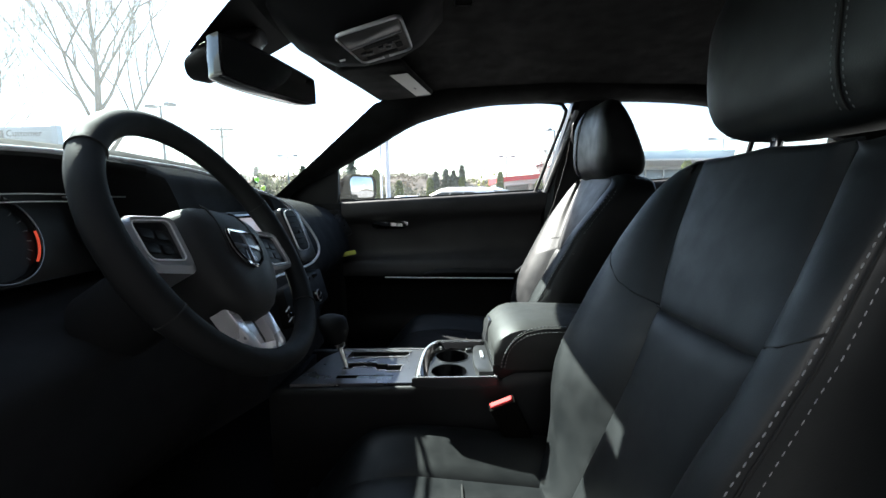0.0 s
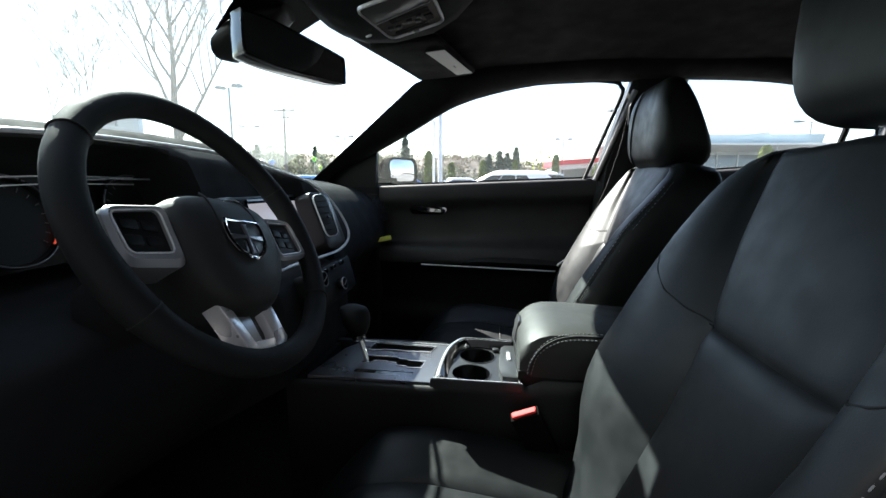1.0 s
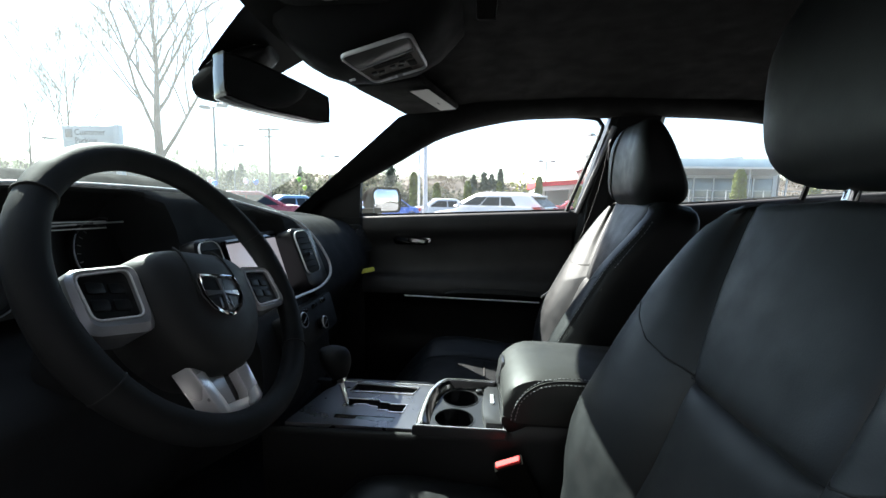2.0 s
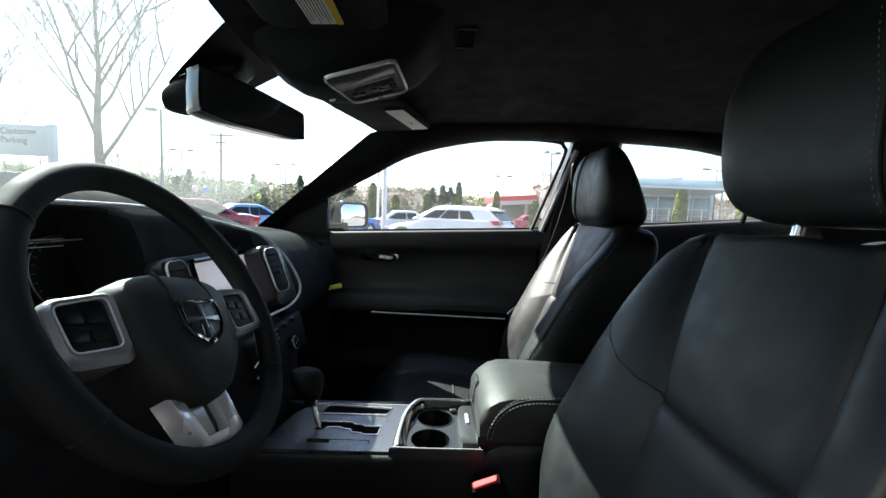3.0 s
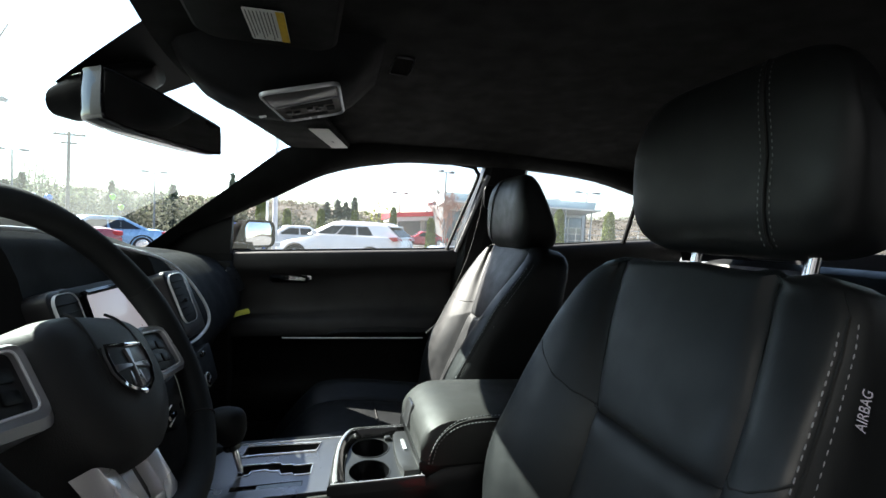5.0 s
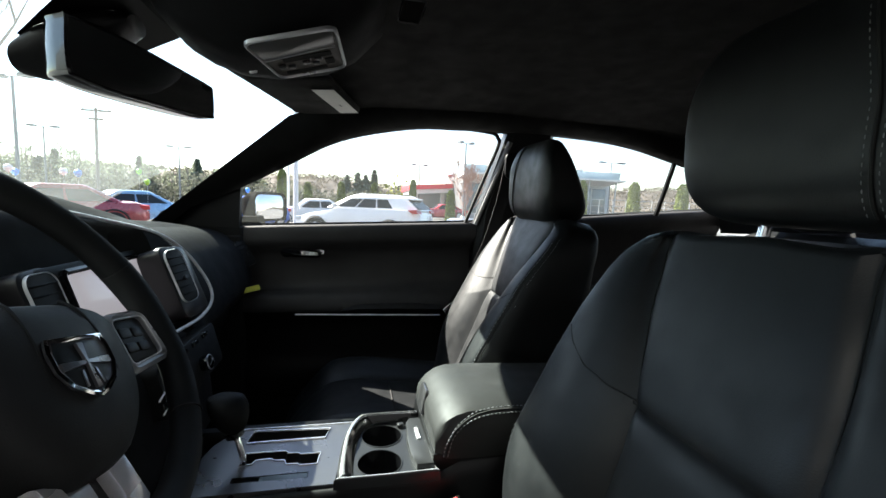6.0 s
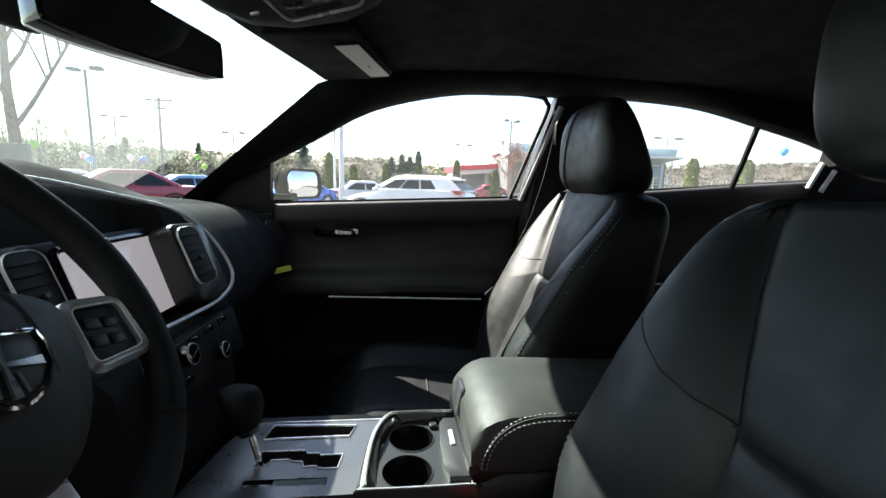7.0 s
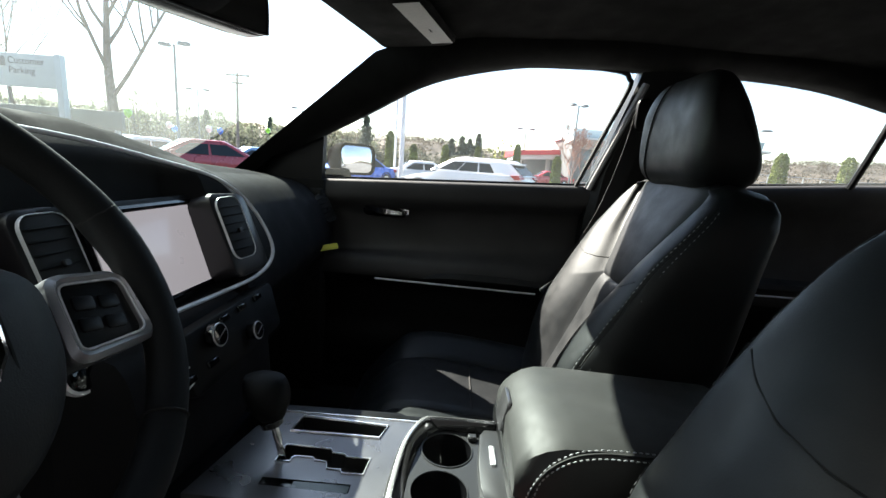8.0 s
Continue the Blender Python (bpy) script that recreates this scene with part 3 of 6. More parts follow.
def make_seat(yc, dx, inner, slim, deep, lift, head, label):
    st = thing("car_seat", label, "car seat", (0.1 + dx, yc, 0.26), "front seats")
    sp = Shape(yc, dx, inner, slim, deep)
    head_y, head_w, head_z, head_h, head_dx = head
    zs = sorted(list(np.linspace(0.44, 1.0, 34)) + [0.775, 0.785, 0.791, 0.796, 0.7995, 0.8005, 0.804, 0.809, 0.816, 0.825]) + [1.012, 1.022, 1.030, 1.036]
    rings = [sp.ring(z) for z in zs]
    for dz, sk in ((0.004, 0.05), (0.006, 0.14), (0.003, 0.28)):
        r = sp.ring(1.036)
        c = sum(r, Vector()) / len(r)
        rings.append([c + (p - c) * (1 - sk) + Vector((sk * 0.08, 0, dz)) for p in r])
    part("backrest", loft(rings), M["leather"], st)
    for sg in (1, -1):
        line = []
        near = sg * inner > 0
        zj = 0.802 if near else 0.832
        for t in np.linspace(0, 1, 16):
            z = zj + (0.086 if near else 0.044) * t
            h = sp.half(z, sg)
            u = sp.half(zj, sg)[4][0] * (1 - t) + h[9 if near else 10][0] * t
            line.append(sp.face(sg * u, z, -0.0004))
        part("wing_seam", tube(smooth_line(line, 2), 0.0016, 6), M["seam"], st)
        part("side_seam", tube([sp.face(sg * sp.half(z, sg)[4][0], z, -0.0003) for z in np.linspace(0.46, 1.025, 34)], 0.0013, 6), M["seam"], st)
        for a_, b_ in ((10, 0.0), (12, 0.3)):
            line = []
            for z in np.linspace(0.55, 1.0, 70):
                h = sp.half(z, sg)
                u = h[a_][0] + b_ * (h[13][0] - h[12][0])
                line.append(sp.face(sg * u, z, 0.0013))
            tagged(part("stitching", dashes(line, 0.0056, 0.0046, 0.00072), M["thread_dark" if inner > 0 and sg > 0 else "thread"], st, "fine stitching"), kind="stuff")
        part("bolster_seam", tube([sp.face(sg * sp.half(z, sg)[11][0], z, 0.0008) for z in np.linspace(0.50, 1.01, 34)], 0.0018, 6), M["seam"], st)
    u0, u1 = inner * sp.half(0.80, inner)[4][0], -inner * sp.half(0.797, -inner)[4][0]
    part("cross_seam", tube([sp.face(u0 + (u1 - u0) * t, 0.8012 - 0.0005 * t, -0.0010) for t in np.linspace(-0.02, 1, 20)], 0.0017, 6), M["seam"], st)
    # cushion
    us = [-0.268, -0.26, -0.25, -0.235, -0.215, -0.19, -0.165, -0.145, -0.13, -0.122, -0.114, -0.09, -0.05, 0, 0.05, 0.09, 0.114, 0.122, 0.13, 0.145, 0.165, 0.19, 0.215, 0.235, 0.25, 0.26, 0.268]
    rings = []
    for x in np.linspace(-0.285, 0.30, 32):
        k = max(0, (-0.035 - x) / 0.25)
        top = []
        for u in us:
            p = cushion_point(yc, dx, u * (1 - 0.22 * k ** 2.5), x)
            p.z += lift
            p.z -= 0.085 * k ** 2.1
            top.append(p)
        rings.append(top + [Vector((x + dx, yc + 0.24, 0.38)), Vector((x + dx, yc - 0.24, 0.38))])
    part("cushion", loft(rings), M["leather"], st)
    part("cushion_seam", tube([cushion_point(yc, dx, u, 0.02) + Vector((0, 0, lift + 0.001)) for u in np.linspace(-0.12, 0.12, 10)], 0.002, 6), M["seam"], st)
    part("seat_base", box((-0.15 + dx, yc - 0.21, 0.26), (0.30 + dx, yc + 0.21, 0.40), 0.02), M["hard"], st, "black plastic seat base")
    # headrest: upright face, back sloping to the top
    hw, hy = head_w, head_y

    def shape(zz):
        """front and rear at height zz, from -1 to 1"""
        return 0.389 + head_dx + 0.004 * (1 + zz) + 0.02 * max(0, zz - 0.3) ** 2, 0.556 + head_dx - 0.043 * (1 + zz)
    rings = []
    for k in np.sin(np.linspace(-math.pi / 2, math.pi / 2, 35)):
        w = min(1.0, abs(float(k)))
        sc = max(0.06, (1 - w ** 5.0) ** 0.45) if w < 0.9999 else 0.06
        ring = []
        for a in np.linspace(0, math.tau, 32, endpoint=False):
            cx, cz = math.cos(a), math.sin(a)
            zz = abs(cz) ** 0.62 * (1 if cz > 0 else -1)
            ex = abs(cx) ** 0.55 * (1 if cx > 0 else -1)
            f, r = shape(zz)
            mid, half = (f + r) / 2, (r - f) / 2
            tp = 1 - 0.09 * max(0, zz) ** 2
            face = 0.010 * (1 - w * w) * (1 if cx < 0 else 0)
            ring.append(Vector((mid + ex * half * (0.45 + 0.55 * sc) + face, float(hy + k * hw * tp), head_z + zz * head_h * (0.40 + 0.60 * sc))))
        rings.append(ring)
    head = part("headrest", loft(rings), M["leather"], st)
    for u, kind in ((0.072, 1), (0.086, 1), (0.079, 0)):
        line = []
        w = u / hw
        sc = (1 - w ** 5.0) ** 0.45
        for a in np.linspace(radians(108), radians(236), 40):
            cx, cz = math.cos(a), math.sin(a)
            zz = abs(cz) ** 0.62 * (1 if cz > 0 else -1)
            ex = -abs(cx) ** 0.55
            f, r = shape(zz)
            mid, half = (f + r) / 2, (r - f) / 2
            tp = 1 - 0.09 * max(0, zz) ** 2
            line.append(Vector((mid + ex * half * (0.45 + 0.55 * sc) + 0.010 * (1 - w * w) - 0.0012, hy - inner * (u * tp - 0.020 * max(0.0, zz)), head_z + zz * head_h * (0.40 + 0.60 * sc))))
        if kind:
            tagged(part("headrest_stitching", dashes(line, 0.0040, 0.0042, 0.0006), M["thread_dim"], head, "pale stitching"), kind="stuff")
        else:
            part("headrest_seam", tube(line, 0.0016, 6), M["seam"], head)
    for u in (-0.078, 0.078):
        part("headrest_post", tube([Vector((0.440 + dx, yc - 0.054 * inner + u, 0.99)), Vector((0.462 + dx, yc - 0.054 * inner + u, 1.10))], 0.0075, 12), M["chrome"], st, "chrome headrest post")
    return st


drv = make_seat(-0.368, 0.0, 1, 0.945, 0.0, 0.0, (-0.398, 0.162, 1.166, 0.124, 0.0), "black leather driver seat with pale twin stitching")
make_seat(0.380, 0.05, -1, 0.945, 0.040, 0.02, (0.372, 0.145, 1.127, 0.115, 0.03), "black leather passenger seat, sunlit on its front")


# ---- steering wheel ----
TILT_W = radians(30)
WN = Vector((math.cos(TILT_W), 0, math.sin(TILT_W)))
WM = basis((-0.308, -0.360, 0.915), (0, 1, 0), WN) @ Matrix.Rotation(radians(-14), 4, "Z")
wheel = thing("steering_wheel", "black leather steering wheel with silver spokes and a shield badge", "steering wheel", (-0.40, -0.36, 0.86))


def on_wheel(x, y, z=0.0):
    return WM @ Vector((x, y, z))


R0 = 0.1795
ringp = [on_wheel(R0 * math.cos(a), R0 * math.sin(a)) for a in np.linspace(0, math.tau, 72, endpoint=False)]
thickr = [0.0165 + 0.0015 * math.exp(-((math.degrees(a) % 180 - 25) / 14) ** 2) for a in np.linspace(0, math.tau, 72, endpoint=False)]
rim = part("rim", tube(ringp, thickr, 14, closed=True), M["rim_leather"], wheel, "smooth black leather rim")
for a in (150, 30, 215, 325):
    t = radians(a)
    c = Vector((R0 * math.cos(t), R0 * math.sin(t), 0))
    ax = Vector((math.cos(t), math.sin(t), 0))
    loop = [WM @ (c + (ax * math.cos(b) + Vector((0, 0, 1)) * math.sin(b)) * 0.0172) for b in np.linspace(0, math.tau, 18, endpoint=False)]
    part("rim_seam", tube(loop, 0.0011, 5, closed=True), M["seam"], rim)
# hub pad
hub_out = smooth_line([(0.0, 0.066), (0.045, 0.064), (0.078, 0.050), (0.086, 0.020), (0.083, -0.020), (0.066, -0.058), (0.035, -0.088), (0.0, -0.094), (-0.035, -0.088), (-0.066, -0.058), (-0.083, -0.020), (-0.086, 0.020), (-0.078, 0.050), (-0.045, 0.064)], 4, closed=True)
hub_out = [(float(p[0]), float(p[1])) for p in hub_out]
rings = []
for sc, h in ((0.90, -0.055), (1.0, -0.045), (1.02, -0.012), (1.0, 0.006), (0.95, 0.018), (0.86, 0.027), (0.6, 0.034), (0.3, 0.037), (0.05, 0.0375)):
    rings.append([on_wheel(x * sc * 1.00, y * sc - 0.021, h - 0.010) for x, y in hub_out])
hub = part("hub_pad", loft(rings), M["hub"], wheel, "grained black airbag cover")
for sg in (-1, 1):
    line = [on_wheel(sg * x, y - 0.016, z - 0.010) for x, y, z in ((0.030, 0.060, 0.021), (0.033, 0.045, 0.030), (0.036, 0.01, 0.0355), (0.038, -0.04, 0.031), (0.034, -0.075, 0.017))]
    part("pad_groove", tube(smooth_line(line, 5), 0.0016, 6), M["seam"], hub)
# badge: a plain shield with a cross
sh = [(k * 1.22, j * 1.05) for k, j in ((-0.024, 0.022), (0.024, 0.022), (0.0265, 0.012), (0.026, -0.004), (0.019, -0.018), (0.008, -0.026), (0.0, -0.029), (-0.008, -0.026), (-0.019, -0.018), (-0.026, -0.004), (-0.0265, 0.012))]
BM = WM @ Matrix.Translation((-0.002, -0.025, 0.0255))
badge = part("badge", plate(sh, BM, 0.004, 0.001), M["hard"], wheel, "shield badge with a chrome edge and cross")
part("badge_edge", rim_frame([(x * 1.06, y * 1.06) for x, y in sh], [(x * 0.90, y * 0.90) for x, y in sh], BM @ Matrix.Translation((0, 0, 0.003)), 0.0032), M["chrome"], badge)
part("badge_bar", plate([(-0.027, -0.0045), (0.0, -0.0018), (0.027, -0.0045), (0.027, 0.0025), (0.0, 0.0018), (-0.027, 0.0025)], BM @ Matrix.Translation((0, 0.000, 0.003)), 0.003, 0.0008), M["silver"], badge)
part("badge_bar", plate([(-0.0028, -0.024), (0.0028, -0.024), (0.0012, 0.0), (0.0034, 0.018), (-0.0034, 0.018), (-0.0012, 0.0)], BM @ Matrix.Translation((0, 0, 0.0035)), 0.0032, 0.0008), M["silver"], badge)
for sg in (-1, 1):
    part("badge_bar", plate([(sg * 0.008, -0.021), (sg * 0.0105, -0.021), (sg * 0.0085, -0.006), (sg * 0.006, -0.006)], BM @ Matrix.Translation((0, 0, 0.003)), 0.002, 0.0004), M["silver"], badge)


# side spokes with switch pods
for outer, pad in ((((-0.158, 0.010), (-0.082, 0.022), (-0.080, -0.055), (-0.154, -0.056)), ((-0.149, 0.005), (-0.092, 0.015), (-0.090, -0.038), (-0.143, -0.041))),
                   (((0.086, 0.030), (0.152, 0.034), (0.170, -0.032), (0.088, -0.044)), ((0.094, 0.022), (0.150, 0.026), (0.158, -0.024), (0.096, -0.033)))):
    spoke = part("side_spoke", plate(soft_quad(outer, 0.016), WM @ Matrix.Translation((0, 0, -0.034)), 0.032, 0.003), M["wheel_silver"], wheel, "silver spoke with black switches")
    lip = WM @ Matrix.Translation((0, 0, -0.006))
    part("spoke_lip", rim_frame([(x * 0.998, y) for x, y in soft_quad(outer, 0.015)], soft_quad(pad, 0.009), lip, 0.013), M["wheel_silver"], spoke)
    part("switch_pod", plate(soft_quad(pad, 0.009), lip, 0.006, 0.001), M["hard"], spoke)
    c = np.mean(np.array(pad), axis=0)
    for dx_, dy_, w, h in ((-0.011, 0.009, 0.018, 0.012), (0.011, 0.009, 0.018, 0.012), (-0.011, -0.009, 0.018, 0.012), (0.011, -0.009, 0.018, 0.012)):
        part("switch", plate(rounded(w, h, 0.003, 3), WM @ Matrix.Translation((float(c[0]) + dx_, float(c[1]) + dy_, -0.001)), 0.003, 0.001), M["hard"], spoke)
    inner_line = [WM @ Vector((x, y, 0.0045)) for x, y in soft_quad(pad, 0.009)]
    part("pod_edge", tube(inner_line, 0.0011, 6, closed=True), M["bright_trim"], spoke)
# forked lower spoke
low = bmesh.new()
FK = WM @ Matrix.Translation((0, 0, -0.026))
plate([(-0.054, -0.098), (-0.036, -0.103), (-0.018, -0.146), (-0.014, -0.166), (-0.024, -0.167), (-0.034, -0.158)], FK, 0.023, 0.004, bm=low)
plate([(0.013, -0.110), (0.037, -0.100), (0.046, -0.154), (0.036, -0.164), (0.014, -0.166), (0.018, -0.140)], FK, 0.023, 0.004, bm=low)
plate([(-0.034, -0.150), (0.044, -0.150), (0.040, -0.162), (0.0, -0.168), (-0.028, -0.167)], FK @ Matrix.Translation((0, 0, -0.001)), 0.0235, 0.004, bm=low)
part("lower_spoke", low, M["fork_silver"], wheel, "forked silver lower spoke")
part("fork_panel", plate([(-0.034, -0.102), (-0.002, -0.108), (0.004, -0.150), (-0.018, -0.150)], FK, 0.016, 0.002), M["wheel_silver"], wheel, "recessed silver panel of the fork")
part("fork_floor", plate([(-0.044, -0.096), (0.020, -0.100), (0.020, -0.154), (-0.024, -0.154)], FK, 0.010, 0.002), M["hard"], wheel)
part("column", tube([on_wheel(0, -0.01, -0.04), on_wheel(0, -0.02, -0.2)], 0.055, 20), M["vinyl"], wheel, "black steering column shroud")


# ---- dashboard ----
PROF = {
    -0.76: [(-1.06, 0.93), (-0.8, 0.964), (-0.62, 1.0), (-0.54, 0.9865), (-0.56, 0.96), (-0.55, 0.86), (-0.46, 0.79), (-0.43, 0.74), (-0.46, 0.6), (-0.55, 0.5)],
    -0.60: [(-1.06, 0.935), (-0.8, 0.991), (-0.63, 1.04), (-0.545, 1.0243), (-0.6, 0.985), (-0.66, 0.87), (-0.46, 0.8), (-0.43, 0.74), (-0.46, 0.6), (-0.55, 0.5)],
    -0.36: [(-1.06, 0.94), (-0.8, 1.0022), (-0.64, 1.058), (-0.548, 1.0387), (-0.6, 1.0), (-0.66, 0.87), (-0.46, 0.8), (-0.43, 0.74), (-0.46, 0.6), (-0.55, 0.5)],
    -0.17: [(-1.06, 0.94), (-0.8, 1.0054), (-0.62, 1.062), (-0.542, 1.0329), (-0.6, 1.0), (-0.66, 0.87), (-0.44, 0.8), (-0.41, 0.74), (-0.42, 0.6), (-0.5, 0.5)],
    -0.148: [(-1.06, 0.94), (-0.8, 1.0028), (-0.61, 1.062), (-0.53, 1.0248), (-0.5, 0.972), (-0.49, 0.935), (-0.448, 0.8), (-0.366, 0.782), (-0.345, 0.7), (-0.36, 0.58)],
    0.05: [(-1.06, 0.94), (-0.8, 0.9986), (-0.6, 1.054), (-0.51, 1.0131), (-0.5, 0.972), (-0.49, 0.935), (-0.448, 0.8), (-0.366, 0.782), (-0.345, 0.7), (-0.335, 0.58)],
    0.135: [(-1.06, 0.94), (-0.8, 0.9932), (-0.6, 1.0395), (-0.493, 1.0022), (-0.495, 0.972), (-0.49, 0.935), (-0.448, 0.8), (-0.366, 0.782), (-0.345, 0.7), (-0.335, 0.58)],
    0.160: [(-1.06, 0.94), (-0.8, 0.991), (-0.6, 1.033), (-0.484, 0.9958), (-0.452, 0.972), (-0.436, 0.932), (-0.37, 0.79), (-0.358, 0.745), (-0.345, 0.69), (-0.335, 0.58)],
    0.20: [(-1.06, 0.94), (-0.8, 0.988), (-0.6, 1.025), (-0.48, 0.993), (-0.442, 0.972), (-0.428, 0.93), (-0.366, 0.79), (-0.357, 0.745), (-0.345, 0.69), (-0.335, 0.58)],
    0.245: [(-1.06, 0.94), (-0.8, 0.981), (-0.6, 1.01), (-0.47, 0.9772), (-0.425, 0.935), (-0.4, 0.9), (-0.372, 0.81), (-0.37, 0.75), (-0.4, 0.69), (-0.42, 0.52)],
    0.30: [(-1.06, 0.94), (-0.8, 0.974), (-0.6, 0.995), (-0.48, 0.9665), (-0.425, 0.925), (-0.395, 0.88), (-0.368, 0.8), (-0.372, 0.75), (-0.42, 0.69), (-0.48, 0.5)],
    0.55: [(-1.06, 0.935), (-0.8, 0.9612), (-0.6, 0.975), (-0.48, 0.9554), (-0.425, 0.915), (-0.395, 0.87), (-0.368, 0.8), (-0.372, 0.75), (-0.43, 0.68), (-0.5, 0.5)],
    0.72: [(-1.06, 0.93), (-0.8, 0.945), (-0.6, 0.955), (-0.48, 0.94), (-0.425, 0.905), (-0.398, 0.87), (-0.372, 0.8), (-0.38, 0.75), (-0.44, 0.68), (-0.5, 0.5)],
    0.755: [(-1.06, 0.92), (-0.8, 0.935), (-0.61, 0.942), (-0.5, 0.93), (-0.45, 0.9), (-0.42, 0.865), (-0.395, 0.8), (-0.4, 0.75), (-0.45, 0.68), (-0.52, 0.5)],
}
dash = thing("dashboard", "black soft-touch dashboard with a silver-edged centre stack", "dashboard", (-0.6, 0, 0.5))
ys = sorted(PROF)
rings = []
for y in np.concatenate([np.linspace(-0.76, -0.22, 14), np.linspace(-0.20, 0.32, 28), np.linspace(0.34, 0.755, 14)]):
    pr = [(interp(y, ys, [PROF[k][i][0] for k in ys]), interp(y, ys, [PROF[k][i][1] for k in ys])) for i in range(10)]
    line = [Vector((float(p[0]), float(y), float(p[1]))) for p in smooth_line(pr, 4)]
    rings.append(line)
lip = 11
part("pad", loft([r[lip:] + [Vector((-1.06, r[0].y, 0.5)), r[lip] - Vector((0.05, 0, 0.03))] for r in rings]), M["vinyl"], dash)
# the top is split off to take the darkened colour
part("top_skin", loft([r[:lip + 1] + [r[lip] - Vector((0.05, 0, 0.03)), r[0] - Vector((0, 0, 0.03))] for r in rings]), M["dimmed_top"], dash, "dashboard top in a matte, darkened copy of the dash plastic")
# bright line round hood and stack
trim = smooth_line([(-0.522, -0.66, 1.004), (-0.528, -0.50, 1.030), (-0.530, -0.36, 1.039), (-0.524, -0.2, 1.038), (-0.506, -0.05, 1.029), (-0.480, 0.10, 1.001), (-0.443, 0.20, 0.972), (-0.405, 0.243, 0.928), (-0.362, 0.241, 0.865), (-0.347, 0.220, 0.826), (-0.353, 0.17, 0.803), (-0.366, 0.08, 0.799), (-0.374, -0.04, 0.803), (-0.380, -0.16, 0.803)], 6)
part("bezel_line", tube(trim, 0.0035, 8), M["bezel"], dash, "bright satin line round the hood and centre stack")
# stack face
SC = basis((-0.4370, 0.036, 0.866), (0.004, 1, -0.012), (0.952, 0.0, 0.30))
part("screen", plate(rounded(0.216, 0.132, 0.006, 3), SC, 0.006, 0.001), M["screen"], dash, "pale lilac touch screen")
part("stack_face", plate(rounded(0.30, 0.165, 0.02, 4), SC @ Matrix.Translation((-0.01, 0, -0.016)), 0.014, 0.002), M["hard"], dash, "black centre stack face")
part("screen_border", rim_frame(rounded(0.232, 0.148, 0.010, 3), rounded(0.214, 0.130, 0.006, 3), SC @ Matrix.Translation((0, 0, 0.001)), 0.008), M["gloss_black"], dash)
# raised pods that carry the vents
VR = basis((-0.386, 0.166, 0.890), (0.10, 1, 0), (0.93, -0.09, 0.36))
VL = basis((-0.446, -0.112, 0.890), (0.04, 1, 0), (0.94, 0.05, 0.33))
for vm, cs_, d in ((VR, [(-0.045, 0.066), (-0.043, -0.086), (0.060, -0.086), (0.056, 0.060)], 0.055), (VL, [(-0.039, 0.060), (-0.039, -0.066), (0.040, -0.066), (0.037, 0.062)], 0.030)):
    part("vent_pod", plate(soft_quad(cs_, 0.022, 6), vm @ Matrix.Translation((0, 0, -d)), d, 0.006), M["pod"], dash, "raised satin black vent surround")


def vent(m, w, h, n, parent, rim="bright_trim"):
    # near-black backing and slats stand in for the shade inside a deep vent
    v = part("air_vent", plate(rounded(w, h, min(w, h) * 0.28, 5), m, 0.003, 0.001), M["seam"], parent, "black air vent with a satin rim")
    part("vent_rim", rim_frame(rounded(w + 0.0034, h + 0.0034, min(w, h) * 0.31, 5), rounded(w + 0.0004, h + 0.0004, min(w, h) * 0.28, 5), m, 0.0042), M[rim], v)
    for k in range(n):
        y = (k + 0.5) / n * h * 0.84 - h * 0.42
        part("slat", box((-w * 0.47, y - h * 0.013, 0.001), (w * 0.47, y + h * 0.013, 0.0055), 0.0012, 1, m=m), M["rubber_slat"], v)
    part("vent_tab", box((-0.005, -h * 0.1, 0.0045), (0.005, -h * 0.02, 0.010), 0.0015, 1, m=m), M["hard"], v)
    return v


vent(VR @ Matrix.Translation((-0.004, 0, 0)), 0.063, 0.108, 6, dash)
vent(VL, 0.062, 0.104, 6, dash)
SV = basis((-0.392, 0.708, 0.868), (0.0, 1, 0), (0.80, -0.28, 0.42))
vent(SV, 0.060, 0.088, 5, dash, "tray")
# lower controls
KM = basis((-0.338, 0.03, 0.742), (0, 1, 0), (0.97, 0, 0.25))
part("control_panel", plate(rounded(0.27, 0.085, 0.012, 4), KM @ Matrix.Translation((0.03, 0, -0.02)), 0.03, 0.004), M["rubber_slat"], dash, "black climate control panel")
for kx, ky, r in ((-0.044, 0.022, 0.016), (0.054, -0.012, 0.014)):
    kn = part("knob", lathe([(r, 0), (r, 0.012), (r * 0.92, 0.016), (r * 0.5, 0.017)], KM @ Matrix.Translation((kx, ky, 0.010)), 26), M["gloss_black"], dash, "round black knob with a bright ring")
    part("knob_ring", tube([KM @ Vector((kx + r * math.cos(a), ky + r * math.sin(a), 0.0245)) for a in np.linspace(0, math.tau, 30, endpoint=False)], 0.0012, 6, closed=True), M["satin"], kn)
    part("knob_mark", box((-r * 0.7, -0.0005, 0.0165), (r * 0.7, 0.0005, 0.0176), 0, m=KM @ Matrix.Translation((kx, ky, 0.010)) @ Matrix.Rotation(0.35, 4, "Z")), M["satin"], kn)
for k in range(5):
    part("button", box((-0.012, -0.005, 0), (0.012, 0.005, 0.006), 0.0015, 1, m=KM @ Matrix.Translation((-0.11 + 0.052 * k, 0.033 if k > 1 else -0.012, 0.009))), M["gloss_black"], dash)
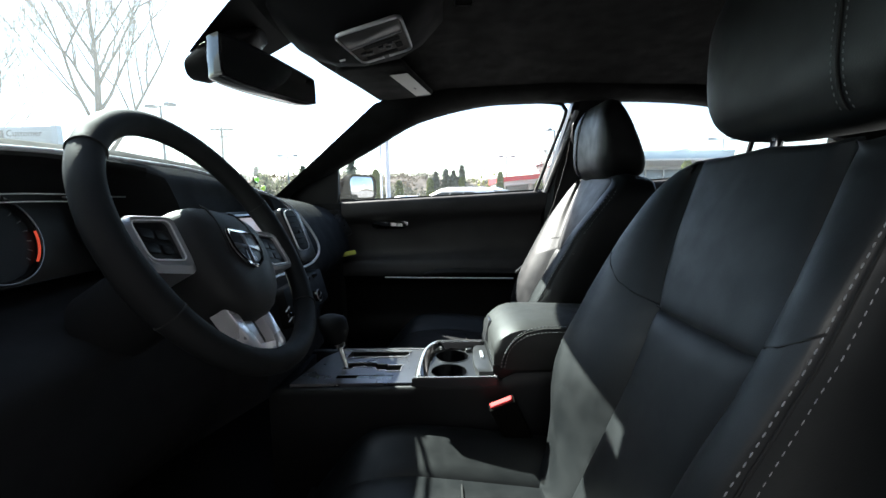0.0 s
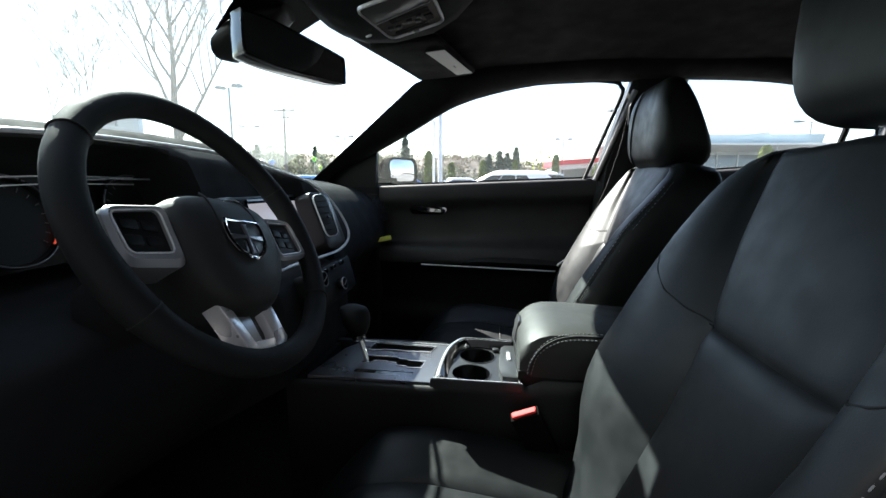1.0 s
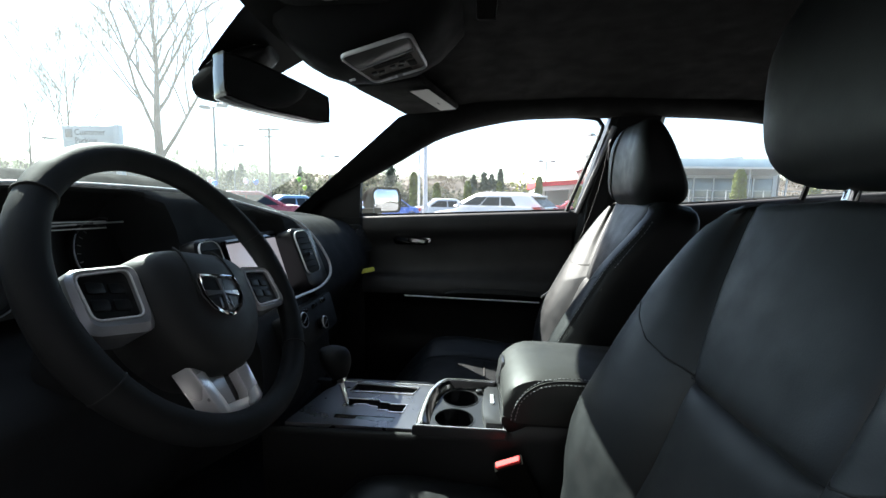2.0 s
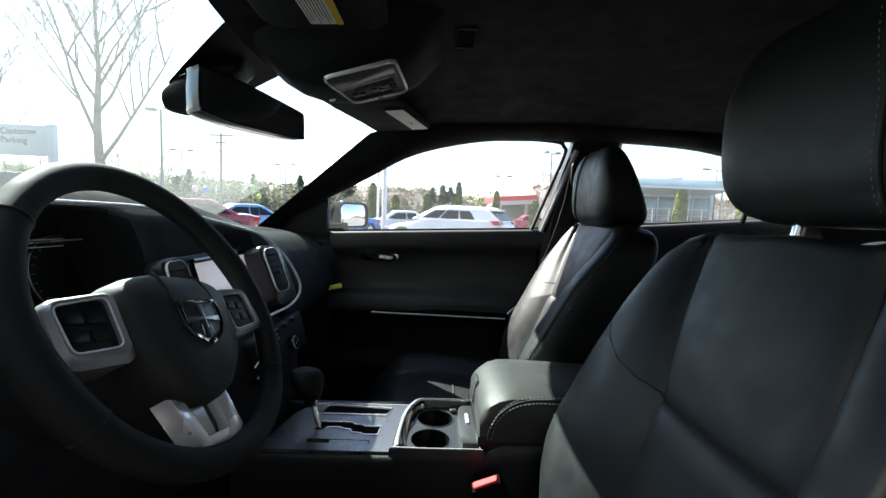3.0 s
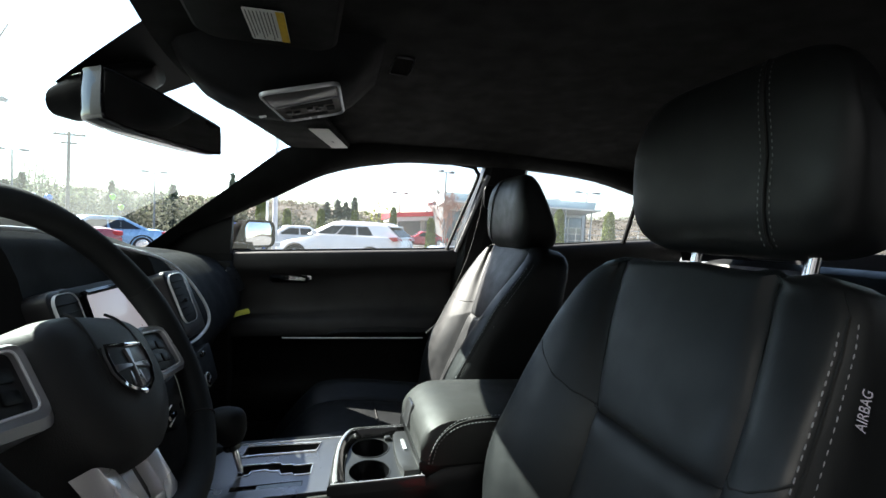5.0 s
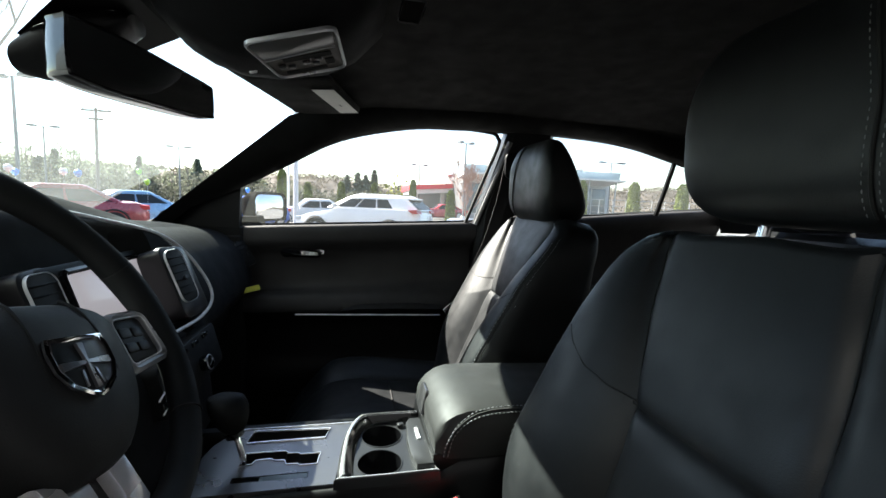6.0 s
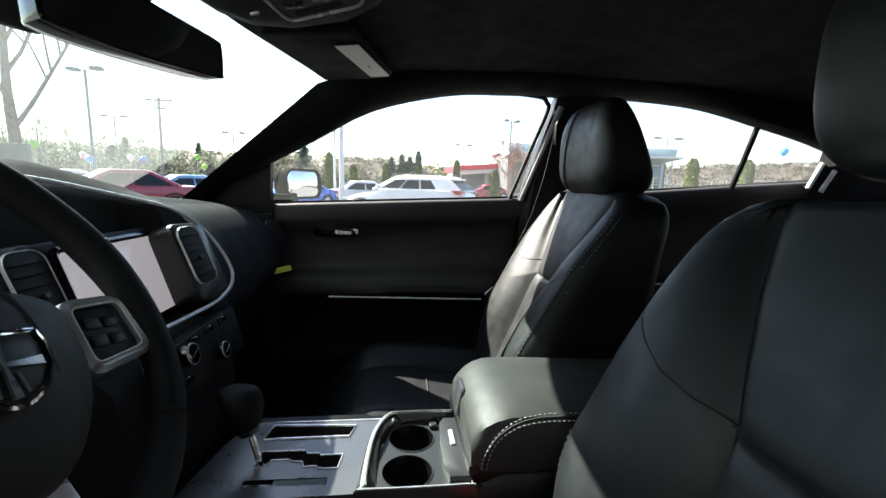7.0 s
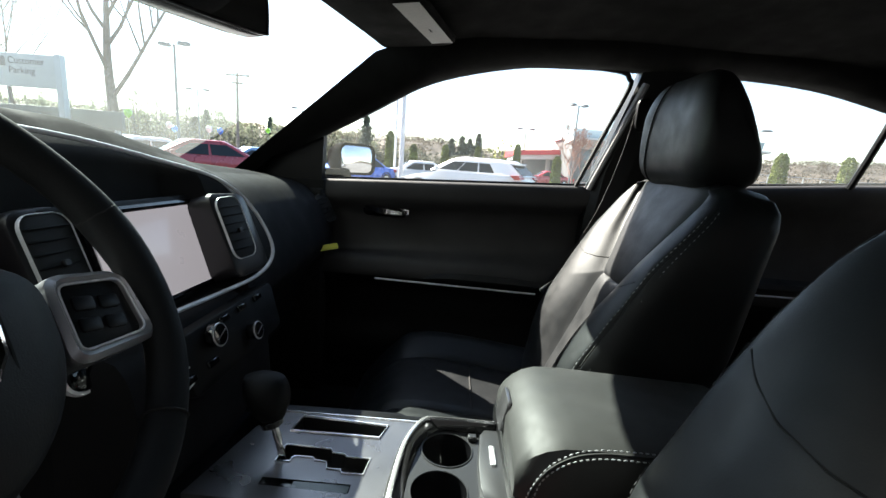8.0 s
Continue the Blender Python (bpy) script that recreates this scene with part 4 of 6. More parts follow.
for k in (0, 1):
    part("button_line", box((-0.012, -0.001, 0), (0.012, 0.001, 0.002), 0, m=KM @ Matrix.Translation((-0.115, 0.002 - 0.022 * k, 0.0105)) @ Matrix.Rotation(0.2, 4, "Z")), M["label_white"], dash)
# ignition ring on the lower driver panel
IM = basis((-0.402, -0.155, 0.775), (0, 1, 0), (0.95, -0.1, 0.25))
ig = part("ignition_switch", lathe([(0.019, 0), (0.018, 0.014), (0.015, 0.016), (0.002, 0.016)], IM, 26), M["gloss_black"], dash, "round black ignition switch with a bright ring")
part("ignition_ring", lathe([(0.0215, 0.002), (0.0235, 0.010), (0.022, 0.014), (0.0185, 0.0145), (0.018, 0.010)], IM, 28), M["bright_trim"], ig)
# instrument cluster
CM = basis((-0.60, -0.36, 0.925), (0, 1, 0), (0.96, 0, 0.26))
cl = part("instrument_panel", plate(rounded(0.44, 0.14, 0.05, 6), CM @ Matrix.Translation((0.05, 0, -0.01)), 0.014, 0.003), M["hard"], dash, "dark instrument panel with two round dials")
for kx in (-0.030, 0.170):
    dl = part("dial", lathe([(0.063, 0), (0.063, 0.012), (0.059, 0.014), (0.057, 0.008), (0.002, 0.007)], CM @ Matrix.Translation((kx, -0.004, 0.003)), 32), M["hard"], cl)
    part("dial_ring", tube([CM @ Vector((kx + 0.062 * math.cos(a), -0.004 + 0.062 * math.sin(a), 0.018)) for a in np.linspace(0, math.tau, 40, endpoint=False)], 0.0012, 6, closed=True), M["silver"], dl)
    tk = bmesh.new()
    for a in np.linspace(radians(-40), radians(220), 17):
        c, s_ = math.cos(a), math.sin(a)
        tube([CM @ Vector((kx + 0.052 * c, -0.004 + 0.052 * s_, 0.012)), CM @ Vector((kx + 0.046 * c, -0.004 + 0.046 * s_, 0.012))], 0.0008, 4, bm=tk)
    part("dial_marks", tk, M["thread_dim"], dl)
# bright bars stand in for reflections on the cluster lens
for dz in (0.0, 0.011):
    part("lens_edge", tube(smooth_line([(-0.588, -0.50, 0.962 + dz), (-0.583, -0.36, 0.972 + dz), (-0.586, -0.19, 0.970 + dz)], 6), 0.0011, 6), M["bright_trim"], cl, "thin bright bar drawn for a reflection on the instrument lens")
part("red_zone", tube([CM @ Vector((-0.030 + 0.058 * math.cos(a), -0.004 + 0.058 * math.sin(a), 0.016)) for a in np.linspace(radians(-40), radians(6), 10)], 0.0016, 5), M["red_glow"], cl, "glowing red arc of the dial")
# one more bar for the reflection along the lens top
part("lens_edge", tube([Vector((-0.577, y, 0.979 - 0.1 * (y + 0.2) ** 2)) for y in np.linspace(-0.29, -0.10, 8)], 0.0016, 6), M["satin"], cl)
# glovebox line and tag
part("glovebox_gap", tube([Vector((-0.374, y, 0.762)) for y in np.linspace(0.30, 0.70, 8)], 0.0015, 5), M["seam"], dash)
part("tag", plate(rounded(0.052, 0.018, 0.003, 3), basis((-0.352, 0.612, 0.768), (1, 0.1, 0.42), (0.25, -0.75, 0.6)), 0.0015), M["tag_yellow"], dash, "small yellow paper tag")


# ---- centre console ----
cons = thing("centre_console", "centre console with brushed silver shift plate and cup holders", "centre console", (0, 0, 0.26))
body = []
for x, zt in ((-0.36, 0.586), (-0.325, 0.586), (-0.322, 0.555), (-0.06, 0.555), (-0.05, 0.52), (0.092, 0.52), (0.10, 0.60), (0.14, 0.62), (0.45, 0.62), (0.62, 0.60)):
    body.append([Vector((x, y, z)) for y, z in ((-0.125, 0.27), (-0.125, zt - 0.03), (-0.115, zt - 0.006), (-0.108, zt), (0.09, zt), (0.097, zt - 0.006), (0.107, zt - 0.03), (0.107, 0.27))])
part("console_body", loft(body), M["hard"], cons)
for ya, yb, dz in ((-0.127, -0.112, 0.0), (0.078, 0.107, -0.014)):
    part("console_side", loft([[Vector((x, y, z)) for y, z in ((ya, 0.40), (ya, zt - 0.016), (ya + 0.005, zt - 0.004), (ya + 0.010, zt), (yb - 0.002, zt), (yb, zt - 0.004), (yb, 0.40))] for x, zt in ((-0.36, 0.590), (-0.07, 0.592), (-0.06, 0.602 + dz), (0.11, 0.604 + dz))]), M["hard"], cons)
PM = basis((-0.172, -0.012, 0.588), (1, 0, 0.0), (0, 0, 1))
pl_out = [(-0.150, -0.100), (0.100, -0.100), (0.106, -0.05), (0.112, 0.0), (0.122, 0.05), (0.136, 0.088), (-0.090, 0.088), (-0.120, 0.04)]
S1 = [(-0.063, 0.038), (0.078, 0.038), (0.087, 0.070), (-0.057, 0.079)]
S2 = [(-0.059, -0.030), (-0.056, 0.006), (0.011, 0.004), (0.016, -0.004), (0.034, -0.005), (0.038, -0.010), (0.073, -0.010), (0.069, -0.043), (0.039, -0.043), (0.036, -0.037), (0.017, -0.037), (0.012, -0.024), (-0.005, -0.023), (-0.009, -0.017), (-0.036, -0.018), (-0.039, -0.029)]
S3 = [(-0.063, -0.075), (0.057, -0.078), (0.057, -0.062), (-0.063, -0.061)]
PT = PM @ Matrix.Translation((0, 0, 0.009))
sp_ = holed(pl_out, (S1, S2, S3), PT)
loft([[PT @ Vector((x, y, h)) for x, y in pl_out] for h in (0, -0.009)], caps=False, bm=sp_)
part("shift_plate", sp_, M["silver"], cons, "silver shift plate", smooth=False)
for nm, out, dp, wd in (("storage_slot", S1, 0.03, 0.0024), ("shift_gate", S2, 0.02, 0.0015), ("gear_display", S3, 0.004, 0)):
    w_ = part(nm, well(out, PT, dp), M["seam"] if dp > 0.01 else M["gloss_black"], cons, smooth=False)
    if wd:
        part("slot_edge", tube([PT @ Vector((x, y, 0.0006)) for x, y in out], wd, 6, closed=True), M["edge_chrome"], w_)
part("display_window", box((-0.020, -0.0762, 0.0062), (0.0555, -0.0632, 0.0082), 0, m=PM), M["display_glass"], cons, "grey-green glass of the gear display")
part("plate_border", tube([PT @ Vector((x, y, 0.0)) for x, y in ((0.136, 0.088), (-0.090, 0.088))], 0.0022, 6), M["edge_chrome"], cons)
# cup holder frame
CH = basis((0.018, -0.036, 0.606), (1, 0, 0), (0, 0, 1))
ho = [(float(p[0]), float(p[1])) for p in smooth_line([(-0.084, -0.04), (-0.085, -0.082), (-0.078, -0.090), (0.070, -0.090), (0.078, -0.084), (0.080, 0.0), (0.080, 0.080), (0.070, 0.086), (-0.030, 0.087), (-0.052, 0.080), (-0.068, 0.050), (-0.078, 0.010)], 4, closed=True)]
hi_ = [(x * 0.93 + (0.020 if x < -0.02 else -0.001), y * 0.90) for x, y in ho]


def frame_ring(f, h):
    out = []
    for (x, y), (xi, yi) in zip(ho, hi_):
        top = 0.006 + 0.016 * min(1.0, max(0.0, (y + 0.10) / 0.12))
        out.append(CH @ Vector((x + (xi - x) * f, y + (yi - y) * f, top * h if h > 0 else h)))
    return out


part("cup_frame", loft([frame_ring(f, h) for f, h in ((0, -0.012), (0, 0.4), (0.05, 0.66), (0.12, 0.84), (0.20, 0.95))], caps=False), M["tray"], cons, "dark satin cup holder surround")
part("frame_edge", loft([frame_ring(f, h) for f, h in ((0.18, 0.93), (0.22, 1.03), (0.32, 1.07), (0.42, 1.03), (0.47, 0.85))], caps=False), M["edge_chrome"], cons, "thin chrome edge of the surround")
part("frame_wall", loft([frame_ring(f, h) for f, h in ((0.46, 0.85), (0.6, 0.7), (0.85, 0.35), (1.0, 0.02))], caps=False), M["gloss_black"], cons, "gloss black inner wall of the surround")
CT = CH @ Matrix.Translation((0, 0, 0.002))
cups = ((-0.006, 0.034), (-0.015, -0.050))
circ = lambda cx, cy, r: [(cx + r * math.cos(a), cy + r * math.sin(a)) for a in np.linspace(0, math.tau, 28, endpoint=False)]
part("cup_tray", holed(hi_, [circ(cx, cy, 0.0375) for cx, cy in cups], CT), M["tray"], cons, "satin grey tray with two round wells", smooth=False)
for cx, cy in cups:
    cup = part("cup_well", well(circ(cx, cy, 0.0375), CT, 0.075), M["gloss_black"], cons, "deep round black cup well")
    part("well_edge", tube([CT @ Vector((x, y, 0.0006)) for x, y in circ(cx, cy, 0.0382)], 0.0011, 6, closed=True), M["tray"], cup)
part("tray_panel", plate([(0.045, -0.080), (0.074, -0.080), (0.074, 0.074), (0.052, 0.074), (0.044, 0.060), (0.038, 0.0), (0.039, -0.05)], CH @ Matrix.Translation((0, 0, 0.001)), 0.013, 0.003), M["tray"], cons, "raised grey panel behind the wells")
part("release_button", plate(rounded(0.008, 0.042, 0.003, 4), CH @ Matrix.Translation((0.059, 0.012, 0.013)), 0.004, 0.0015), M["edge_chrome"], cons, "chrome release bar")
part("well_tabs", box((0.026, 0.056, 0.002), (0.040, 0.068, 0.010), 0.002, 1, m=CH), M["tray"], cons)
# shifter
shf = thing("gear_lever", "black knobbed gear lever on a chrome stem", "gear lever", (-0.228, -0.035, 0.606))
part("stem", tube([Vector((-0.222, -0.030, 0.585)), Vector((-0.238, -0.026, 0.640))], 0.0055, 12), M["chrome"], shf, "chrome stem")
part("collar", lathe([(0.009, 0), (0.015, 0.004), (0.016, 0.012), (0.011, 0.016)], basis((-0.239, -0.0285, 0.640), (1, 0, 0), (-0.3, 0.1, 1)), 18), M["gloss_black"], shf)
kn = []
for k, (w, d) in enumerate(((0.014, 0.012), (0.021, 0.019), (0.026, 0.023), (0.030, 0.026), (0.032, 0.028), (0.033, 0.028), (0.0325, 0.026), (0.029, 0.021), (0.014, 0.010))):
    z = 0.650 + 0.0082 * k - (0.003 if k == 8 else 0)
    cx = -0.243 - 0.0022 * k
    kn.append([Vector((cx + w * math.cos(a), -0.026 + 0.002 * k + d * math.sin(a), z)) for a in np.linspace(0, math.tau, 20, endpoint=False)])
part("knob", loft(kn), M["rubber_slat"], shf, "rounded black leather knob")
# armrest
arm = thing("armrest", "grey-black leather centre armrest lid with pale stitching", "armrest", (0.26, 0, 0.61))
rings = []
for x in np.concatenate([[0.094, 0.097, 0.104, 0.115, 0.13, 0.15], np.linspace(0.17, 0.42, 9), [0.43]]):
    k = min(1, (x - 0.092) / 0.07)
    zt = 0.648 + 0.062 * math.sqrt(max(0.0, 1 - (1 - k) ** 2)) - 0.01 * max(0, (x - 0.2) / 0.25)
    w = 0.098 + 0.014 * math.sqrt(max(0.0, 1 - (1 - k) ** 2))
    zb = 0.622
    e = 0.020 * min(1, (zt - 0.64) / 0.05)
    rings.append([Vector((float(x), y - 0.004, z)) for y, z in ((-w, zb), (-w - 0.004, zb + (zt - zb) * 0.5), (-w, zt - e), (-w + e * 0.3, zt - e * 0.3), (-w + e, zt), (-w / 2, zt + 0.004), (0, zt + 0.005), (w / 2, zt + 0.004), (w - e, zt), (w - e * 0.3, zt - e * 0.3), (w, zt - e), (w + 0.004, zb + (zt - zb) * 0.5), (w, zb))])
part("lid", loft(rings), M["leather_arm"], arm)
tb, sb = bmesh.new(), bmesh.new()
for off in (-0.006, 0.006):
    line = [Vector((0.112 - off * 0.6, -0.1165, 0.63)), Vector((0.114 - off * 0.6, -0.1175, 0.643 + off * 0.4)), Vector((0.125, -0.1185, 0.671 + off)), Vector((0.145, -0.1185, 0.691 + off)), Vector((0.175, -0.1175, 0.703 + off)), Vector((0.23, -0.117, 0.706 + off)), Vector((0.40, -0.117, 0.7 + off))]
    dashes(smooth_line(line, 6), 0.0045, 0.003, 0.0010, bm=tb)
tube(smooth_line([Vector((0.112, -0.1165, 0.63)), Vector((0.114, -0.117, 0.643)), Vector((0.125, -0.118, 0.671)), Vector((0.145, -0.118, 0.691)), Vector((0.175, -0.117, 0.703)), Vector((0.23, -0.1165, 0.706)), Vector((0.40, -0.1165, 0.7))], 6), 0.0018, 6, bm=sb)
part("stitching", tb, M["thread"], arm, "pale twin stitching")
part("seam", sb, M["seam"], arm)
part("latch", plate(rounded(0.052, 0.05, 0.006, 3), basis((0.0970, 0.03, 0.664), (0, 1, 0), (-1, 0, 0.20)), 0.0055, 0.002), M["silver"], arm, "grey latch on the front of the lid")
part("bin", box((0.09, -0.112, 0.60), (0.44, 0.104, 0.632), 0.006), M["hard"], arm)
# buckle
bk = thing("seat_belt_buckle", "black seat belt buckle with a red release button", "belt buckle", (0.12, -0.17, 0.45))
BKM = basis((0.100, -0.176, 0.584), (1, -0.1, 0.55), (-0.38, -0.30, 0.85))
part("housing", box((-0.026, -0.0105, -0.13), (0.026, 0.0105, 0.0), 0.004, m=BKM), M["mirror_shell"], bk)
part("button", box((-0.022, -0.0065, -0.002), (0.022, 0.0065, 0.004), 0.002, 1, m=BKM), M["red"], bk, "red button")


# ---- overhead things ----
mir = thing("rear_view_mirror", "black-cased rear view mirror turned to the driver", "rear view mirror", (-0.40, 0.0, 1.29))
MMR = basis((-0.372, 0.020, 1.236), (0.115, 0.235, -0.020), (0.895, -0.44, 0.06))
mo = [(float(p[0]), float(p[1])) for p in smooth_line([(-0.128, 0.031), (-0.121, 0.040), (-0.05, 0.043), (0.05, 0.036), (0.115, 0.030), (0.124, 0.022), (0.126, -0.018), (0.119, -0.030), (0.05, -0.037), (-0.05, -0.043), (-0.112, -0.041), (-0.126, -0.030)], 4, closed=True)]
rings = [[MMR @ Vector((x * s_, y * s_, h)) for x, y in mo] for s_, h in ((0.50, -0.052), (0.82, -0.048), (0.95, -0.040), (0.995, -0.026), (1.0, -0.010), (1.0, 0.004), (0.985, 0.006))]
part("casing", loft(rings), M["gloss_black"], mir)
part("glass", plate([(x * 0.955, y * 0.90) for x, y in mo], MMR @ Matrix.Translation((0, 0, 0.0045)), 0.002), M["mirror"], mir, "mirror glass")
part("edge", rim_frame([(x * 1.005, y * 1.01) for x, y in mo], [(x * 0.965, y * 0.91) for x, y in mo], MMR @ Matrix.Translation((0, 0, 0.003)), 0.005), M["gloss_black"], mir)
part("stem", tube([MMR @ Vector((0, 0.01, -0.04)), Vector((-0.42, 0.03, 1.275)), Vector((-0.43, 0.03, 1.300))], [0.014, 0.016, 0.022], 12), M["hard"], mir)
hs = []
for k, (w, h) in enumerate(((0.030, 0.014), (0.042, 0.030), (0.048, 0.042), (0.050, 0.046), (0.046, 0.042), (0.036, 0.024))):
    c = Vector((-0.385 - 0.026 * k, 0.012 - 0.006 * k, 1.312 - 0.014 * k))
    hs.append([c + Vector((0.2 * h * math.sin(a), w * math.cos(a), h * math.sin(a))) for a in np.linspace(0, math.tau, 20, endpoint=False)])
part("sensor_cover", loft(hs), M["hard"], mir, "black plastic sensor cover on the glass")

ovr = thing("overhead_console", "black overhead console with reading lamps in a bright frame", "overhead console", (-0.16, 0.03, 1.34))
prof = []
for x, w, zb in ((-0.335, 0.085, 1.316), (-0.320, 0.108, 1.300), (-0.288, 0.126, 1.282), (-0.24, 0.136, 1.268), (-0.18, 0.140, 1.268), (-0.10, 0.140, 1.284), (-0.05, 0.134, 1.312), (-0.02, 0.126, 1.345), (0.0, 0.118, 1.372)):
    z = headliner(x, 0) + 0.004
    prof.append([Vector((x, -0.006 + u * w, z + (zb - z) * max(0.0, 1 - abs(u) ** 5) - (0.008 * u if abs(u) < 0.9 else 0.0))) for u in (-1, -0.97, -0.9, -0.78, -0.6, -0.3, 0, 0.3, 0.6, 0.78, 0.9, 0.97, 1)] + [Vector((x, -0.006 + w, z + 0.03)), Vector((x, -0.006 - w, z + 0.03))])
part("body", loft(prof), M["vinyl"], ovr)
OM = basis((-0.130, -0.076, 1.273), (1.0, 0.0, 0.24), (0.24, -0.10, -1)) @ Matrix.Rotation(radians(6), 4, "Z")
oo = soft_quad([(-0.066, 0.066), (-0.052, -0.070), (0.060, -0.072), (0.064, 0.066)], 0.018)
oi = soft_quad([(-0.0625, 0.0630), (-0.0490, -0.0668), (0.0555, -0.0688), (0.0595, 0.0630)], 0.016)
part("lamp_frame", rim_frame(oo, oi, OM, 0.007), M["satin"], ovr, "bright lamp frame")
part("lamp_panel", plate(oi, OM, 0.003), M["lamp_panel"], ovr, "brown-grey switch panel")
part("reading_lens", plate(soft_quad([(-0.060, 0.061), (-0.055, 0.004), (0.053, 0.016), (0.056, 0.061)], 0.010), OM @ Matrix.Translation((0, 0, 0.003)), 0.003, 0.001), M["lamp_lens"], ovr, "smoky reading lamp lens")
part("divider", box((-0.054, -0.0008, 0.003), (0.054, 0.0008, 0.007), 0.0004, 1, m=OM @ Matrix.Translation((-0.001, 0.009, 0)) @ Matrix.Rotation(radians(6.5), 4, "Z")), M["satin"], ovr)
for x0_, y0_, x1_, y1_ in ((-0.030, -0.016, 0.044, -0.002), (-0.036, -0.060, 0.030, -0.050), (0.030, -0.046, 0.044, -0.026)):
    part("recess", plate(soft_quad([(x0_, y1_), (x0_, y0_), (x1_, y0_), (x1_, y1_)], 0.003), OM @ Matrix.Translation((0, 0, 0.003)), 0.0012), M["seam"], ovr, smooth=False)
for x_, y_ in ((-0.036, -0.030), (-0.022, -0.034), (0.002, -0.026), (0.016, -0.034), (0.022, -0.020)):
    part("switch", plate(rounded(0.011, 0.010, 0.002, 3), OM @ Matrix.Translation((x_, y_, 0.003)), 0.003, 0.001), M["tray"], ovr)
part("reading_lens", plate(rounded(0.012, 0.004, 0.0015, 3), OM @ Matrix.Translation((-0.082, -0.030, 0.002)), 0.003, 0.001), M["satin"], ovr, "small bright slot beside the frame")

for s_, lab in ((-1, "folded black sun visor above the driver, with a warning label"), (1, "folded black sun visor above the passenger, with a pale label")):
    v = thing("sun_visor", lab, "sun visor", (-0.2, 0.38 * s_, 1.33))
    vo = rounded(0.38, 0.185, 0.03, 5)
    VM = basis((-0.158, 0.385 * s_, 1.325), (0.22, 1.0, 0.0), (0.04, 0.0, -1))
    if s_ < 0:
        VM = basis((-0.165, -0.375, 1.333), (-0.06, 1.0, 0.0), (0.04, 0.0, -1))
    rings = [[VM @ Vector((x * q, y * (1 + (q - 1) * 1.6), h)) for x, y in vo] for q, h in ((0.94, -0.004), (1.0, 0.004), (1.0, 0.012), (0.96, 0.018))]
    part("flap", loft(rings), M["cloth"], v)
    part("pivot_rod", tube([VM @ Vector((-0.17, -0.08, 0.0)), VM @ Vector((0.19, -0.08, 0.0)), VM @ Vector((0.2, -0.085, -0.02))], 0.005, 8), M["hard"], v)
    if s_ > 0:
        LM = basis((-0.091, 0.380, 1.3035), (0.058, 0.246, 0.0), (0.04, 0.0, -1))
        lb = part("label", plate([(-0.126, -0.025), (0.126, -0.025), (0.126, 0.025), (-0.126, 0.025)], LM, 0.001), M["label_white"], v, "pale paper label")
        part("label_mark", box((0.02, -0.002, 0.0012), (0.04, 0.002, 0.0016), 0, m=LM), M["label_ink"], lb)
    else:
        LM = basis((-0.169, -0.258, 1.3128), (0, 1, 0), (0.04, 0.0, -1))
        lb = part("label", plate(rounded(0.085, 0.048, 0.003, 3), LM, 0.001), M["label_white"], v, "white and yellow warning label")
        part("label_band", box((-0.042, 0.014, 0.0012), (0.042, 0.0238, 0.0018), 0, m=LM), M["label_yellow"], lb)
        tb = bmesh.new()
        for r in range(8):
            box((-0.038, -0.021 + 0.0042 * r, 0.0012), (0.038 - 0.008 * (r % 3), -0.0198 + 0.0042 * r, 0.0016), 0, bm=tb, m=LM)
        part("label_lines", tb, M["label_ink"], lb)
cs = thing("ceiling_sensor", "small square dark sensor with a thin rim in the headliner", "sensor", (0.045, 0.0, headliner(0.045, 0)))
CSM = basis((0.045, 0.0, headliner(0.045, 0) + 0.002), (1, 0, 0), (0, 0, -1))
part("rim", rim_frame(rounded(0.040, 0.092, 0.008, 3), rounded(0.037, 0.088, 0.007, 3), CSM, 0.006), M["tray"], cs, "dark rim")
part("lens", plate(rounded(0.038, 0.089, 0.007, 3), CSM, 0.003), M["mirror_shell"], cs)

# passenger belt
blt = thing("seat_belt", "black passenger seat belt hanging beside the seat", "seat belt", (0.45, 0.68, 1.15))
bl = [Vector((0.50, 0.672, 1.20)), Vector((0.478, 0.668, 1.08)), Vector((0.43, 0.660, 0.92)), Vector((0.36, 0.650, 0.78)), Vector((0.30, 0.640, 0.685)), Vector((0.30, 0.66, 0.55)), Vector((0.32, 0.69, 0.35))]
rings = []
for p in smooth_line(bl, 6):
    p = Vector(tuple(p))
    rings.append([p + Vector((-0.020, 0.004, 0.006)), p + Vector((-0.020, 0.0055, 0.006)), p + Vector((0.020, 0.0055, -0.006)), p + Vector((0.020, 0.004, -0.006))])
part("webbing", loft(rings), M["belt"], blt)
part("tongue", plate(rounded(0.05, 0.045, 0.006, 3), basis((0.297, 0.632, 0.687), (1, 0, 0.8), (0, -1, 0.1)), 0.004, 0.001), M["chrome"], blt, "bright metal tongue")
part("tongue_grip", box((-0.028, -0.03, -0.002), (0.028, -0.012, 0.010), 0.003, m=basis((0.297, 0.632, 0.687), (1, 0, 0.8), (0, -1, 0.1))), M["hard"], blt)
part("anchor", plate(rounded(0.05, 0.09, 0.02, 4), basis((0.505, 0.676, 1.20), (1, 0, 0), (0, -1, 0)), 0.014, 0.004), M["hard"], blt)

# airbag tag on the driver seat
fc = bpy.data.curves.new("airbag_tag", "FONT")
fc.body, fc.size, fc.extrude, fc.align_x, fc.align_y = "AIRBAG", 0.0112, 0.0002, "CENTER", "CENTER"
fo = new("airbag_tag", fc)
fo.parent = drv
fo.matrix_parent_inverse = drv.matrix_world.inverted()
